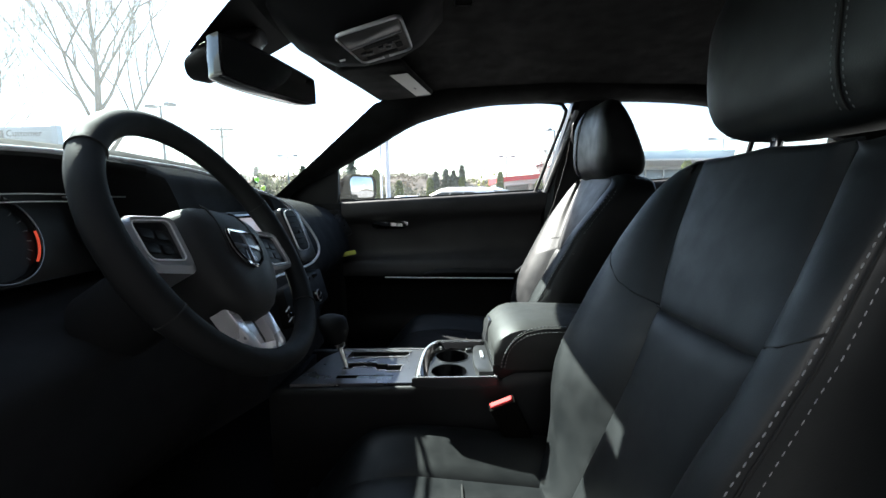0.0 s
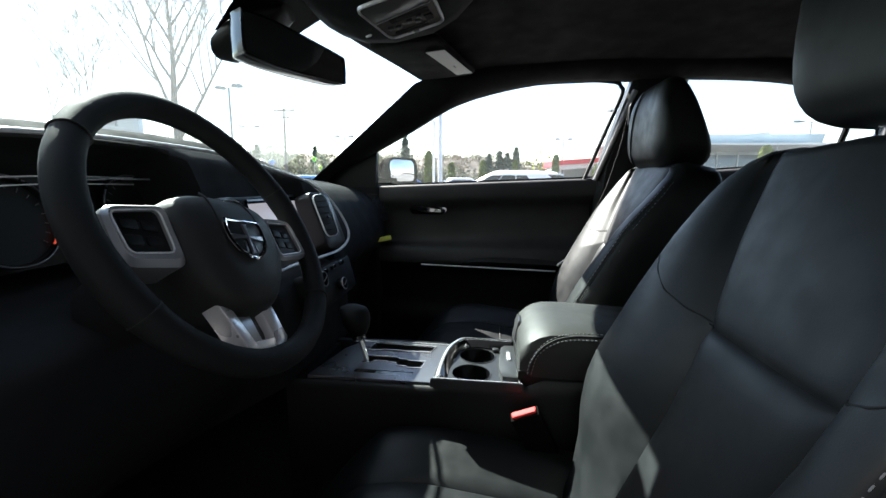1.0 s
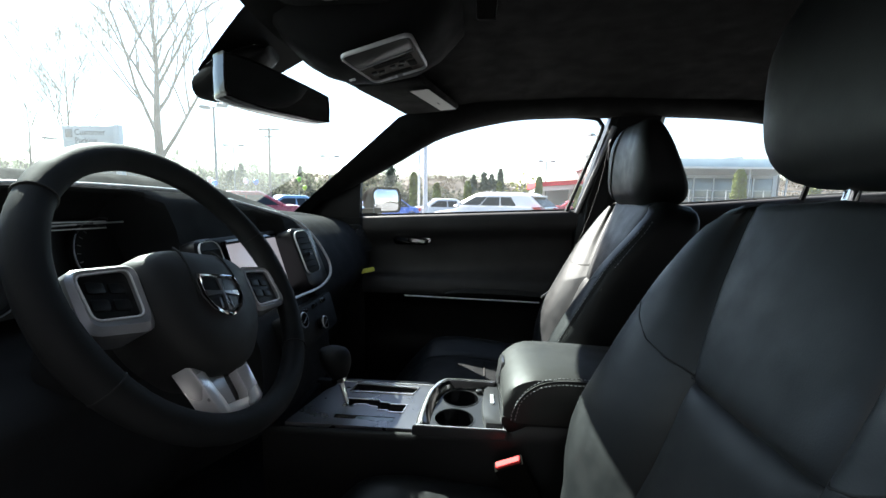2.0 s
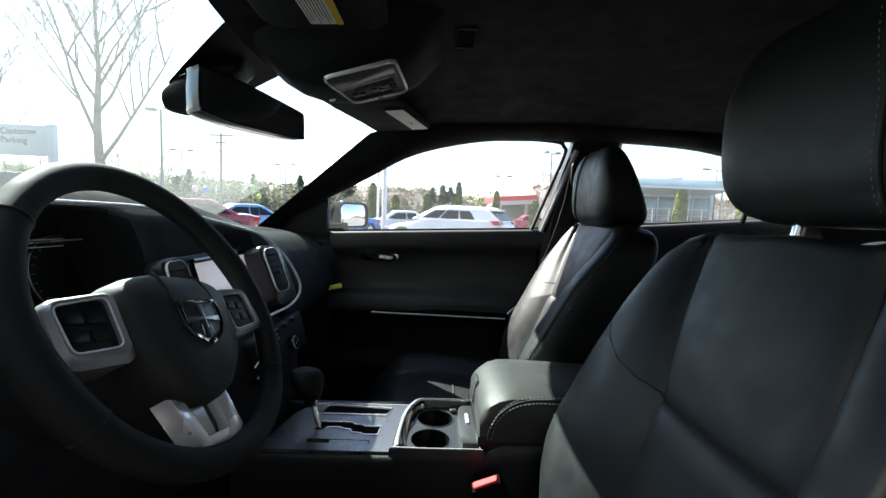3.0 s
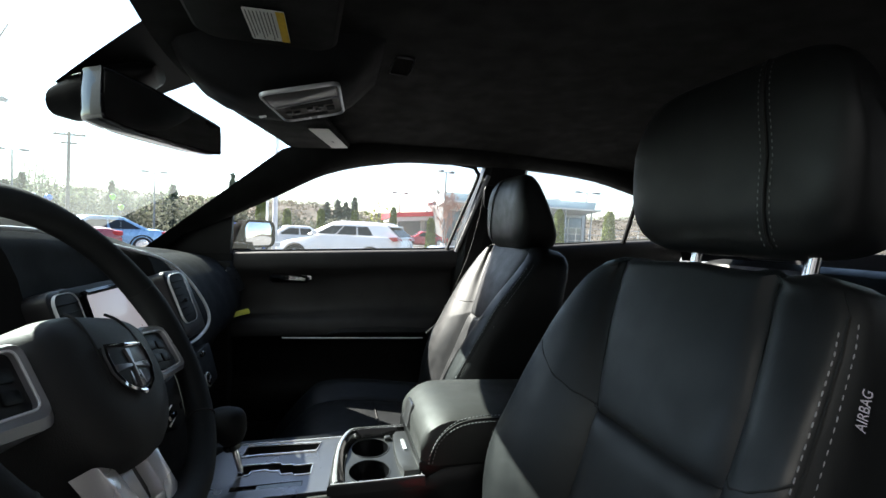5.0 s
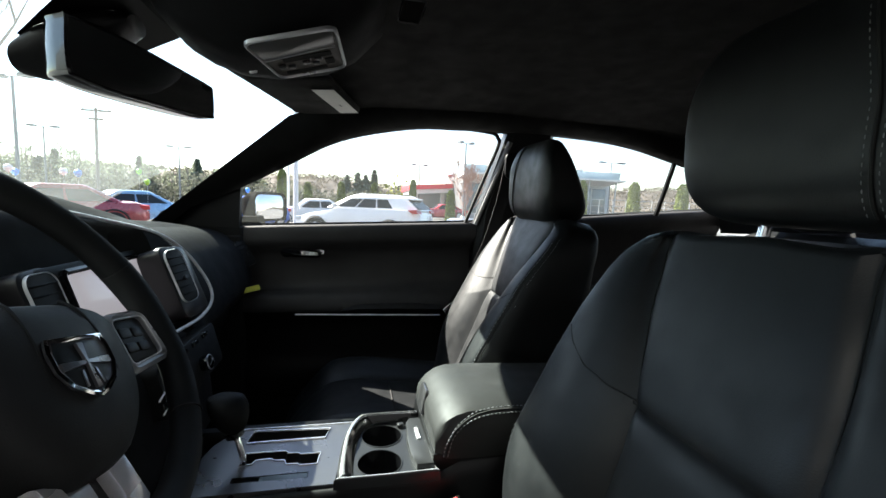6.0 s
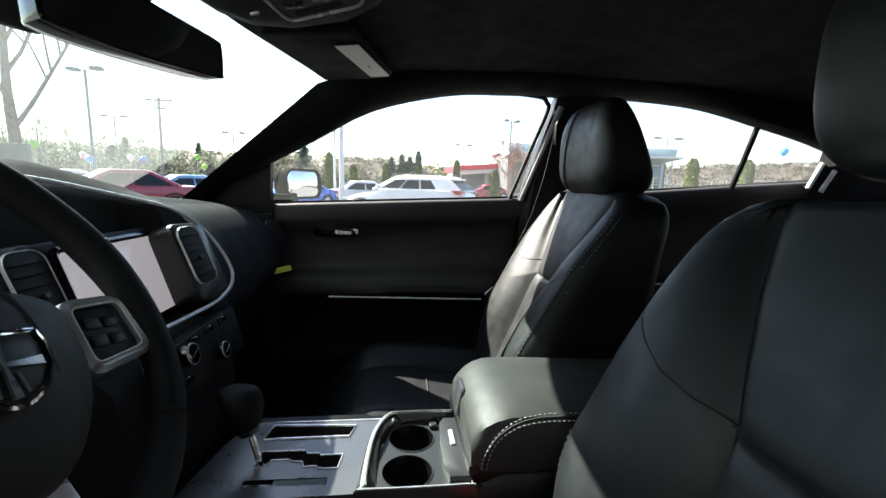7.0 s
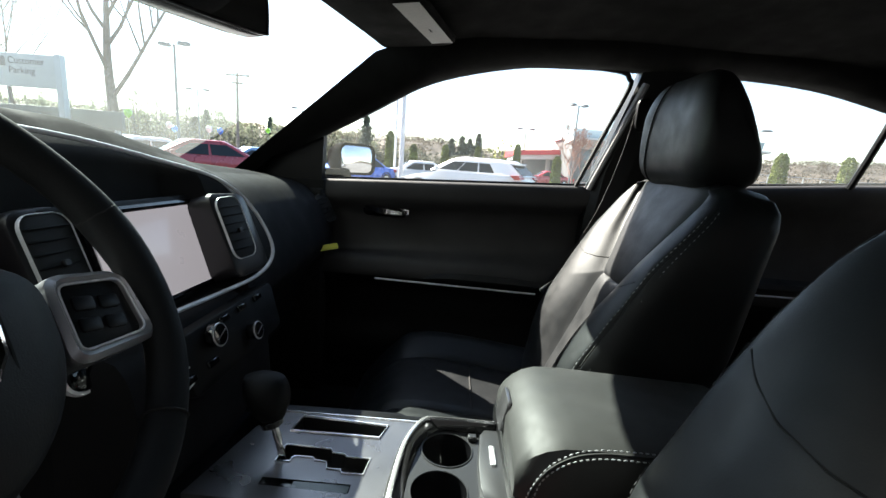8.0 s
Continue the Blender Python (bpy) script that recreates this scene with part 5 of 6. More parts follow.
fo.matrix_world = basis((0.3745, -0.6005, 0.9185), (0.018, 0.007, 0.028), (-0.40, -0.79, 0.46))
fo.data.materials.append(M["gray_print"])
fo["label"] = "printed tag on the seat side"

# rear bench
rb = thing("rear_bench", "black leather rear bench seat", "rear seat", (1.3, 0, 0.26))
rings = []
for y in np.linspace(-0.68, 0.68, 23):
    bul = 0.02 * math.cos(y / 0.34 * math.pi)
    e = 0.05 * max(0, abs(y) - 0.6) / 0.08
    rings.append([Vector((x, float(y), z)) for x, z in ((1.42, 0.50), (1.31 - bul + e, 0.55), (1.34 - bul + e, 0.70), (1.41 - bul + e, 0.88), (1.47 + e, 0.98 - e), (1.53, 1.00 - e), (1.60, 0.99 - e), (1.62, 0.5))])
part("backrest", loft(rings), M["leather"], rb)
rings = []
for y in np.linspace(-0.68, 0.68, 23):
    bul = 0.012 * math.cos(y / 0.34 * math.pi)
    rings.append([Vector((x, float(y), z)) for x, z in ((0.92, 0.30), (0.90, 0.48), (0.93, 0.545 + bul), (1.05, 0.56 + bul), (1.38, 0.51), (1.40, 0.30))])
part("cushion", loft(rings), M["leather"], rb)
for y in (-0.38, 0.38):
    rings = []
    for k in np.linspace(-1, 1, 15):
        sc = max(0.2, (1 - abs(k) ** 4) ** 0.4)
        rings.append([Vector((1.545 + 0.045 * sc * math.cos(a), y + 0.13 * k, 1.06 + 0.055 * sc * math.sin(a))) for a in np.linspace(0, math.tau, 16, endpoint=False)])
    part("headrest", loft(rings), M["leather"], rb)

# door mirror
dm = thing("door_mirror", "outside door mirror with a rounded black housing", "door mirror", (-0.36, 0.86, 0.96))
DM = basis((-0.358, 0.945, 1.018), (0.55, 1, 0), (0.80, -0.45, 0.04))
do = rounded(0.185, 0.108, 0.035, 6)
rings = [[DM @ Vector((x * q, y * q, h)) for x, y in do] for q, h in ((0.35, -0.085), (0.72, -0.07), (0.93, -0.035), (1.0, -0.008), (1.0, 0.010), (0.96, 0.012), (0.94, 0.004), (0.5, 0.003))]
part("housing", loft(rings), M["mirror_shell"], dm)
part("glass", plate([(x * 0.88, y * 0.84) for x, y in do], DM @ Matrix.Translation((0, 0, 0.004)), 0.003, 0.001), M["mirror"], dm, "mirror glass")
part("foot", loft([[Vector((x, y, z)) for x, z in ((-0.44, 0.945), (-0.36, 0.945), (-0.37, 0.985), (-0.43, 0.985))] for y in (0.78, 0.84, 0.90)]), M["mirror_shell"], dm)


# ---- outside ----
M["asphalt"] = material("asphalt", (0.10, 0.10, 0.10), 0.9, grain=0.3, grain_scale=60, blotch=0.25, blotch_scale=0.4, bump=0.5, bump_scale=80)
M["car_glass"] = material("dark_car_glass", (0.02, 0.025, 0.03), 0.15, spec=0.14)
M["tinted_glass"] = material("tinted_rear_glass", (0.006, 0.007, 0.008), 0.2, spec=0.05)
M["tyre"] = material("tyre_rubber", (0.015, 0.015, 0.015), 0.8, grain=0.2)
M["alloy"] = material("alloy", (0.5, 0.5, 0.52), 0.3, metal=0.8, blotch=0.08)
M["tail_red"] = material("tail_lamp_red", (0.40, 0.012, 0.016), 0.3)
M["head_clear"] = material("head_lamp_clear", (0.6, 0.62, 0.65), 0.1, coat=0.5)
M["bark"] = material("bark", (0.13, 0.11, 0.095), 0.9, grain=0.4, grain_scale=30, blotch=0.25, blotch_scale=4, bump=0.6, bump_scale=40)
def thin_leaves(m, share=0.5):
    """Lets a share of the light through, as thin leaves and fine twigs do."""
    n, l = m.node_tree.nodes, m.node_tree.links
    b = n["Principled BSDF"]
    tl, mx = n.new("ShaderNodeBsdfTranslucent"), n.new("ShaderNodeMixShader")
    l.new(b.inputs["Base Color"].links[0].from_socket, tl.inputs["Color"])
    mx.inputs[0].default_value = share
    l.new(b.outputs[0], mx.inputs[1])
    l.new(tl.outputs[0], mx.inputs[2])
    l.new(mx.outputs[0], n["Material Output"].inputs["Surface"])
    return m


M["twig"] = material("twigs", (0.20, 0.175, 0.145), 0.9, grain=0.3, grain_scale=30, blotch=0.2)
M["red_twig"] = material("reddish_twigs", (0.24, 0.13, 0.10), 0.9, grain=0.3, grain_scale=30, blotch=0.2)
M["cypress"] = material("cypress_leaf", (0.15, 0.185, 0.045), 0.8, grain=0.5, grain_scale=14, blotch=0.35, blotch_scale=2.5)
M["conifer"] = material("conifer_leaf", (0.115, 0.135, 0.10), 0.85, grain=0.5, grain_scale=6, blotch=0.35, blotch_scale=1.5)
M["hill"] = material("hill_grass", (0.070, 0.058, 0.045), 0.95, grain=0.5, grain_scale=0.6, blotch=0.5, blotch_scale=0.06)
M["woods"] = thin_leaves(material("far_woods", (0.075, 0.066, 0.052), 0.95, grain=0.25, grain_scale=0.8, blotch=0.45, blotch_scale=0.10))
M["brush"] = thin_leaves(material("grey_green_brush", (0.075, 0.080, 0.062), 0.95, grain=0.25, grain_scale=0.8, blotch=0.35, blotch_scale=0.2))
M["lamp_grey"] = material("lamp_head_grey", (0.13, 0.14, 0.15), 0.5, grain=0.1, blotch=0.12)
M["young_leaf"] = thin_leaves(material("young_leaf", (0.17, 0.19, 0.13), 0.9, grain=0.3, grain_scale=3, blotch=0.3))
M["spring"] = material("spring_leaf", (0.26, 0.27, 0.05), 0.9, grain=0.3, grain_scale=3, blotch=0.3)
M["galv"] = material("galvanised", (0.36, 0.38, 0.40), 0.5, metal=0.4, grain=0.1, blotch=0.12)
M["post_white"] = material("white_post_paint", (0.72, 0.72, 0.74), 0.4, grain=0.05, blotch=0.08)
M["wood_pole"] = material("wood_pole", (0.20, 0.17, 0.15), 0.9, grain=0.3, blotch=0.2)
M["canopy_red"] = material("canopy_red", (0.60, 0.045, 0.06), 0.4, grain=0.06, blotch=0.08, blotch_scale=0.8)
M["fascia"] = material("pale_fascia", (0.62, 0.62, 0.60), 0.5, grain=0.06, blotch=0.1, blotch_scale=0.6)
M["wall_grey"] = material("grey_wall", (0.38, 0.40, 0.42), 0.7, grain=0.1, blotch=0.12, blotch_scale=0.5)
M["end_dimmed"] = material("grey_wall_darkened", (0.10, 0.105, 0.11), 0.7, grain=0.1, blotch=0.12, blotch_scale=0.5)
M["roof_blue"] = material("blue_grey_roof", (0.34, 0.44, 0.50), 0.5, grain=0.08, blotch=0.12, blotch_scale=0.5)
M["window_dark"] = material("shop_glass", (0.10, 0.13, 0.15), 0.08, coat=0.4)
M["wall_dark"] = material("sky_block_wall", (0.05, 0.05, 0.052), 0.5, blotch=0.1, blotch_scale=0.5)
M["sign_face"] = material("sign_face", (0.50, 0.53, 0.55), 0.35, grain=0.04, blotch=0.06)
M["board_grey"] = material("board_grey", (0.13, 0.145, 0.14), 0.6, grain=0.08, blotch=0.12, blotch_scale=1.5)
M["sign_ink"] = material("sign_ink", (0.16, 0.165, 0.17), 0.5, grain=0.1)


def ground_z(x, y):
    dip = 0.68 * math.exp(-((x - 5.0) ** 2 + (y - 17.6) ** 2) / 10.0)
    return -0.022 * max(0.0, min(y - 2.0, 18.0)) - dip


gx = np.concatenate([np.linspace(-900, -60, 8), np.linspace(-50, -6, 12), np.linspace(-4, 14, 15), np.linspace(18, 50, 9), np.linspace(60, 900, 8)])
gy = np.concatenate([np.linspace(-900, -10, 6), np.linspace(-6, 60, 34), np.linspace(80, 1200, 8)])
solo("ground", grid(lambda u, v: (u, v, ground_z(u, v)), gx, gy), M["asphalt"], "worn grey asphalt of a car park", "asphalt", kind="structure")


def paint(name, color, metal=0.0):
    return material(name, color, 0.28, metal=metal, coat=0.6, grain=0.03, blotch=0.05, blotch_scale=1.2)


def make_car(kind, color, at, turn, label, group="parked cars"):
    """A parked car; its nose points along local -x."""
    suv = kind == "suv"
    L, W, H, belt = (4.62, 1.86, 1.565, 1.11) if suv else (4.85, 1.86, 1.46, 0.95)
    c = thing("parked_car", label, "car", (0, 0, 0), group)
    mp = paint("car_paint", color, 0.0 if min(color) > 0.4 else 0.2)
    nose, tail = -L / 2, L / 2
    keys = [(nose, 0.30, 0.55, 0.70), (nose + 0.10, 0.20, 0.72, 0.86), (nose + 0.5, 0.18, 0.86, 0.96), (nose + 1.25, 0.18, 0.97, 1.0), (nose + 1.6, 0.18, belt, 1.0), (tail - 1.0, 0.18, belt + 0.02, 1.0), (tail - 0.35, 0.20, belt if suv else belt + 0.02, 0.97), (tail - 0.08, 0.25, belt - 0.06, 0.88), (tail, 0.35, belt - 0.22, 0.76)]
    rings = []
    for x in np.linspace(nose, tail, 40):
        zb, zt, w = (interp(x, [k[0] for k in keys], [k[i] for k in keys]) for i in (1, 2, 3))
        hw = W / 2 * w
        sec = [(-hw * 0.86, zb), (-hw * 0.98, zb + 0.12), (-hw, zb + (zt - zb) * 0.45), (-hw * 0.99, zb + (zt - zb) * 0.72), (-hw * 0.93, zt - 0.02), (-hw * 0.7, zt + 0.015), (0, zt + 0.03), (hw * 0.7, zt + 0.015), (hw * 0.93, zt - 0.02), (hw * 0.99, zb + (zt - zb) * 0.72), (hw, zb + (zt - zb) * 0.45), (hw * 0.98, zb + 0.12), (hw * 0.86, zb)]
        rings.append([Vector((float(x), y, z)) for y, z in sec])
    body = part("body", loft(rings), mp, c)
    if suv:
        b0, b1, r0, r1, rr = nose + 1.25, tail - 0.06, nose + 2.15, tail - 0.62, 0.76
    else:
        b0, b1, r0, r1, rr = nose + 1.35, tail - 0.62, nose + 2.2, tail - 1.55, 0.74
    base_w, roof_w = W / 2 * 0.90, W / 2 * rr
    def lerp_ring(k, grow=0.0):
        z = belt - 0.02 + (H - belt + 0.02) * k
        x0, x1 = b0 + (r0 - b0) * k, b1 + (r1 - b1) * k
        w = base_w + (roof_w - base_w) * k
        pts = []
        for x, y in ((x0, -w * 0.72), (x0 + 0.16, -w * 0.97), ((x0 + x1) / 2, -w), (x1 - 0.16, -w * 0.97), (x1, -w * 0.70), (x1 + 0.04 * (1 - k), 0), (x1, w * 0.70), (x1 - 0.16, w * 0.97), ((x0 + x1) / 2, w), (x0 + 0.16, w * 0.97), (x0, w * 0.72), (x0 - 0.10, 0)):
            pts.append(Vector((x, y, z)))
        return [Vector(tuple(p)) for p in smooth_line(pts, 4, closed=True)]
    cab = [lerp_ring(k) for k in (0, 0.2, 0.4, 0.6, 0.78, 0.88)]
    top = lerp_ring(0.94)
    ctr = sum(top, Vector()) / len(top)
    for sk, kz in ((0.98, 0.94), (0.94, 0.972), (0.86, 0.990), (0.66, 1.0), (0.3, 1.006), (0.05, 1.008)):
        cab.append([Vector((ctr.x + (p.x - ctr.x) * sk, p.y * sk, belt - 0.02 + (H - belt + 0.02) * kz)) for p in top])
    part("cabin", loft(cab), mp, c)
    # side panes
    for s in (-1, 1):
        n = 3 if suv else 2
        for k in range(n):
            e0, e1 = k / n, (k + 1) / n
            def pt(u, v):
                z = belt + 0.03 + (H - belt - 0.17) * v
                kk = (z - belt + 0.02) / (H - belt + 0.02)
                x0, x1 = b0 + (r0 - b0) * kk + 0.26, b1 + (r1 - b1) * kk - (0.62 if suv else 0.22)
                a = e0 + (e1 - e0) * (0.04 + 0.92 * u)
                w = base_w + (roof_w - base_w) * kk
                x = x0 + (x1 - x0) * a
                bow = 1 - 0.03 * min(1, abs(a - 0.5) * 2) ** 2
                return Vector((x, s * (w * bow + 0.020), z))
            part("side_window", thick(grid(pt, np.linspace(0, 1, 5), np.linspace(0, 1, 4)), 0.008), M["car_glass"], c)
    for which, xa, xb in (("windscreen", b0, r0), ("rear_window", b1, r1)):
        sg = -1 if which == "windscreen" else 1
        def pt(u, v):
            k = 0.10 + 0.72 * v
            x = xa + (xb - xa) * k + sg * (0.10 * (1 - abs(u) ** 2) if sg < 0 else 0.03 * (1 - k)) + sg * 0.02
            w = (base_w + (roof_w - base_w) * k) * 0.70
            return Vector((x, u * w, belt - 0.02 + (H - belt + 0.02) * k))
        part(which, thick(grid(pt, np.linspace(-1, 1, 7) * (1.22 if suv and sg > 0 else 1), np.linspace(0, 1, 4)), 0.008), M["tinted_glass"] if suv and sg > 0 else M["car_glass"], c)
    for s in (-1, 1):
        if suv:
            part("tail_lamp", loft([[Vector((x, s * y, z)) for x, z in ((tail - 0.38, belt + 0.00), (tail - 0.10, belt + 0.02), (tail - 0.01, belt - 0.10), (tail - 0.20, belt - 0.12))] for y in (0.55, 0.80, 0.92, 0.955)]), M["tail_red"], c, "red tail lamp wrapped round the corner")
        else:
            part("tail_lamp", box((tail - 0.30, s * 0.72 - 0.13, belt - 0.20), (tail - 0.02, s * 0.72 + 0.13, belt - 0.05), 0.03), M["tail_red"], c, "red tail lamp")
        part("head_lamp", box((nose + 0.06, s * 0.66 - 0.16, 0.62), (nose + 0.30, s * 0.66 + 0.16, 0.76), 0.03), M["head_clear"], c, "clear head lamp")
        part("wing_mirror", box((b0 + 0.35, s * 1.0 - 0.09, belt - 0.01), (b0 + 0.47, s * 1.0 + 0.09, belt + 0.13), 0.03), mp, c)
        for x in (nose + 0.92, tail - 0.98):
            wm = pose(x, s * (W / 2 - 0.10), 0.345, 90, 0, 0)
            wh = part("wheel", lathe([(0.20, -0.10), (0.32, -0.11), (0.345, -0.07), (0.345, 0.07), (0.32, 0.11), (0.20, 0.10)], wm, 24), M["tyre"], c, "black tyre on an alloy rim")
            part("rim", lathe([(0.235, -0.112), (0.22, -0.118), (0.06, -0.10), (0.06, 0.10), (0.22, 0.118), (0.235, 0.112)], wm, 20), M["alloy"], wh)
            part("wheel_arch", tube([Vector((x + 0.41 * math.cos(a), s * (W / 2 - 0.005), 0.33 + 0.41 * math.sin(a))) for a in np.linspace(0, math.pi, 12)], 0.06 if suv else 0.03, 6), M["tyre"], c)
    if suv:
        for s in (-1, 1):
            part("roof_rail", tube([Vector((r0 + 0.1, s * 0.60, H - 0.01)), Vector((r0 + 0.3, s * 0.61, H + 0.03)), Vector((r1 - 0.2, s * 0.60, H + 0.02)), Vector((r1, s * 0.59, H - 0.03))], 0.014, 6), M["alloy"], c)
        part("spoiler", box((r1 - 0.06, -0.62, H - 0.13), (r1 + 0.26, 0.62, H - 0.07), 0.02), mp, c)
    c.matrix_world = pose(at[0], at[1], ground_z(*at), 0, 0, turn)
    return c


make_car("suv", (0.88, 0.88, 0.87), (0.42, 14.4), -27, "white parked sport utility vehicle with dark windows")
make_car("sedan", (0.035, 0.12, 0.55), (-5.0, 20.5), 60, "bright blue parked car beside a white post")
make_car("sedan", (0.74, 0.74, 0.74), (-2.2, 23.5), 12, "white parked car behind the white vehicle")
make_car("sedan", (0.22, 0.25, 0.29), (4.7, 17.6), 8, "blue-grey parked sedan on lower ground beyond the white vehicle")
make_car("sedan", (0.26, 0.03, 0.035), (-8.75, 13.6), 38, "dark red parked sedan ahead of the car")
make_car("sedan", (0.60, 0.64, 0.66), (-11.8, 15.2), 38, "pale silver parked sedan")
make_car("sedan", (0.20, 0.34, 0.50), (-9.0, 18.2), 38, "light blue parked sedan")
make_car("suv", (0.62, 0.64, 0.63), (-15.8, 18.0), 38, "pale silver parked wagon")
make_car("sedan", (0.08, 0.10, 0.11), (-13.0, 22.5), 38, "black parked sedan in the far row")
make_car("sedan", (0.42, 0.04, 0.05), (8.5, 39.0), 5, "red car parked under the far canopy")
make_car("sedan", (0.65, 0.65, 0.63), (25.5, 31.5), 8, "white car parked by the far fence")


def street_lamp(x, y, h, arm, turn, label, two=True):
    g = ground_z(x, y)
    p = thing("street_lamp", label, "street lamp", (0, 0, 0), "car park lamps")
    part("pole", tube([Vector((0, 0, 0)), Vector((0, 0, h * 0.5)), Vector((0, 0, h))], [0.085, 0.07, 0.055], 10), M["lamp_grey"], p)
    part("footing", lathe([(0.22, 0), (0.22, 0.5), (0.20, 0.55), (0.08, 0.55)], pose(0, 0, 0), 16), M["fascia"], p)
    for s in ((-1, 1) if two else (1,)):
        part("arm", tube([Vector((0, 0, h - 0.05)), Vector((s * arm * 0.5, 0, h))], 0.03, 6), M["galv"], p)
        rings = []
        for k, (w, t) in enumerate(((0.14, 0.07), (0.26, 0.15), (0.28, 0.16), (0.24, 0.12))):
            xx = s * (arm * 0.45 + arm * 0.22 * k)
            rings.append([Vector((xx, w * a, h + t * b)) for a, b in ((-1, -0.3), (-0.9, 0.6), (0, 1), (0.9, 0.6), (1, -0.3), (0, -0.5))])
        part("lamp_head", loft(rings), M["lamp_grey"], p, "flat grey lamp head")
    p.matrix_world = pose(x, y, g, 0, 0, turn)
    return p


street_lamp(-14.7, 22, 6.3, 0.78, -18, "tall grey twin-headed car park lamp")
street_lamp(-24.4, 40, 6.4, 0.9, 10, "tall grey twin-headed car park lamp")
street_lamp(-15.3, 42, 5.6, 0.9, 5, "tall grey twin-headed car park lamp")
street_lamp(8.75, 32, 6.3, 0.62, 20, "tall twin-headed lamp beside a bare tree")
street_lamp(7.6, 48, 5.8, 0.85, 5, "tall grey twin-headed car park lamp")
street_lamp(28.4, 42, 6.75, 1.5, 0, "tall twin-headed lamp by the far building")
street_lamp(-32.0, 30, 5.6, 1.3, 20, "grey twin-headed lamp at the far end of the lot")
pw = thing("white_post", "thick white painted flag post in the car park", "post", (0, 0, 0))
part("shaft", tube([Vector((-2.58, 20, -0.4)), Vector((-2.60, 20, 3.0)), Vector((-2.60, 20, 8.0))], [0.12, 0.11, 0.09], 12), M["post_white"], pw)
part("arm", tube([Vector((-2.6, 20, 5.2)), Vector((-3.2, 20.1, 5.3))], 0.04, 6), M["post_white"], pw)
pw = thing("thin_post", "thin white post with a short arm", "post", (0, 0, 0))
part("shaft", tube([Vector((-3.75, 26, -0.4)), Vector((-3.75, 26, 4.6))], 0.075, 10), M["post_white"], pw)
part("arm", tube([Vector((-3.75, 26, 4.5)), Vector((-4.5, 26.1, 4.75))], 0.04, 6), M["post_white"], pw)
up = thing("utility_pole", "wooden utility pole with two crossarms", "utility pole", (0, 0, 0))
part("pole", tube([Vector((-23.3, 45, -0.5)), Vector((-23.2, 45, 8.6))], [0.17, 0.12], 10), M["wood_pole"], up)
part("crossarm", box((-24.4, 44.9, 8.25), (-21.9, 45.1, 8.4), 0.02), M["wood_pole"], up)
part("crossarm", box((-23.8, 44.9, 7.5), (-22.6, 45.1, 7.65), 0.02), M["wood_pole"], up)
for i in range(4):
    part("insulator", lathe([(0.05, 0), (0.07, 0.08), (0.03, 0.16)], pose(-24.2 + 0.68 * i, 45, 8.4), 8), M["fascia"], up)


# bare trees
def bare_tree(name, x, y, h, trunk_r, fork, spread, seed, label, levels=4, twig="twig"):
    rnd = random.Random(seed)
    g = ground_z(x, y)
    t = thing(name, label, "tree", (x, y, g))
    tr, br, tw = bmesh.new(), bmesh.new(), bmesh.new()
    tip = Vector((x + rnd.uniform(-0.1, 0.1), y, g + h * 0.98))
    pts = [Vector((x, y, g)), Vector((x + 0.03, y, g + h * 0.22)), Vector((x - 0.04, y, g + h * 0.45)), Vector((x + 0.05, y, g + h * 0.7)), tip]
    line = [Vector(tuple(p)) for p in smooth_line(pts, 5)]
    tube(line, [trunk_r * (1.15 if i == 0 else 1 - 0.93 * i / (len(line) - 1)) for i in range(len(line))], 9, bm=tr)
    def grow(p, d, length, r, lev):
        q = [p]
        n = 5
        dd = d.normalized()
        for i in range(n):
            dd = (dd + Vector((rnd.uniform(-0.13, 0.13), rnd.uniform(-0.13, 0.13), rnd.uniform(0.0, 0.16)))).normalized()
            q.append(q[-1] + dd * length / n)
        tube(q, [max(0.006, r * (1 - 0.75 * i / n)) for i in range(n + 1)], 5 if lev < 2 else 4, bm=br if lev < 2 else tw)
        if lev < levels:
            k = rnd.randint(3, 5) if lev < 2 else rnd.randint(2, 4)
            for j in range(k):
                a = rnd.uniform(0.25, 0.98)
                i = min(n - 1, int(a * n))
                base = q[i].lerp(q[i + 1], a * n - i)
                side = Vector((rnd.uniform(-1, 1), rnd.uniform(-1, 1), rnd.uniform(-0.1, 0.6))).normalized()
                grow(base, dd * 0.9 + side * 0.75, length * rnd.uniform(0.42, 0.62), r * 0.5, lev + 1)
    n0 = 11
    for i in range(n0):
        f = fork + (0.92 - fork) * i / (n0 - 1)
        p = line[0].lerp(line[-1], f)
        p = min(line, key=lambda w: abs(w.z - p.z)).copy()
        a = i * 2.4 + rnd.uniform(-0.4, 0.4)
        grow(p, Vector((math.cos(a) * spread, math.sin(a) * spread, 0.9)), h * (0.62 - 0.42 * (f - fork) / (1 - fork)) * rnd.uniform(0.8, 1.1), trunk_r * (0.42 - 0.27 * f), 0)
    part("trunk", tr, M["bark"], t)
    part("crown", br, M["bark"] if twig == "twig" else M[twig], t, "bare leafless limbs")
    tagged(part("twigs", tw, M[twig], t, "fine bare twigs"), kind="stuff")
    return t


bare_tree("bare_tree", -10.1, 12.0, 7.6, 0.195, 0.30, 0.62, 3, "tall bare street tree ahead of the car")
bare_tree("bare_tree", -24.0, 22.5, 9.0, 0.13, 0.40, 0.7, 5, "bare spreading tree in the car park")
bare_tree("bare_tree", 6.75, 24.0, 3.3, 0.07, 0.22, 0.75, 8, "small reddish bare tree beside a lamp", 4, "red_twig")
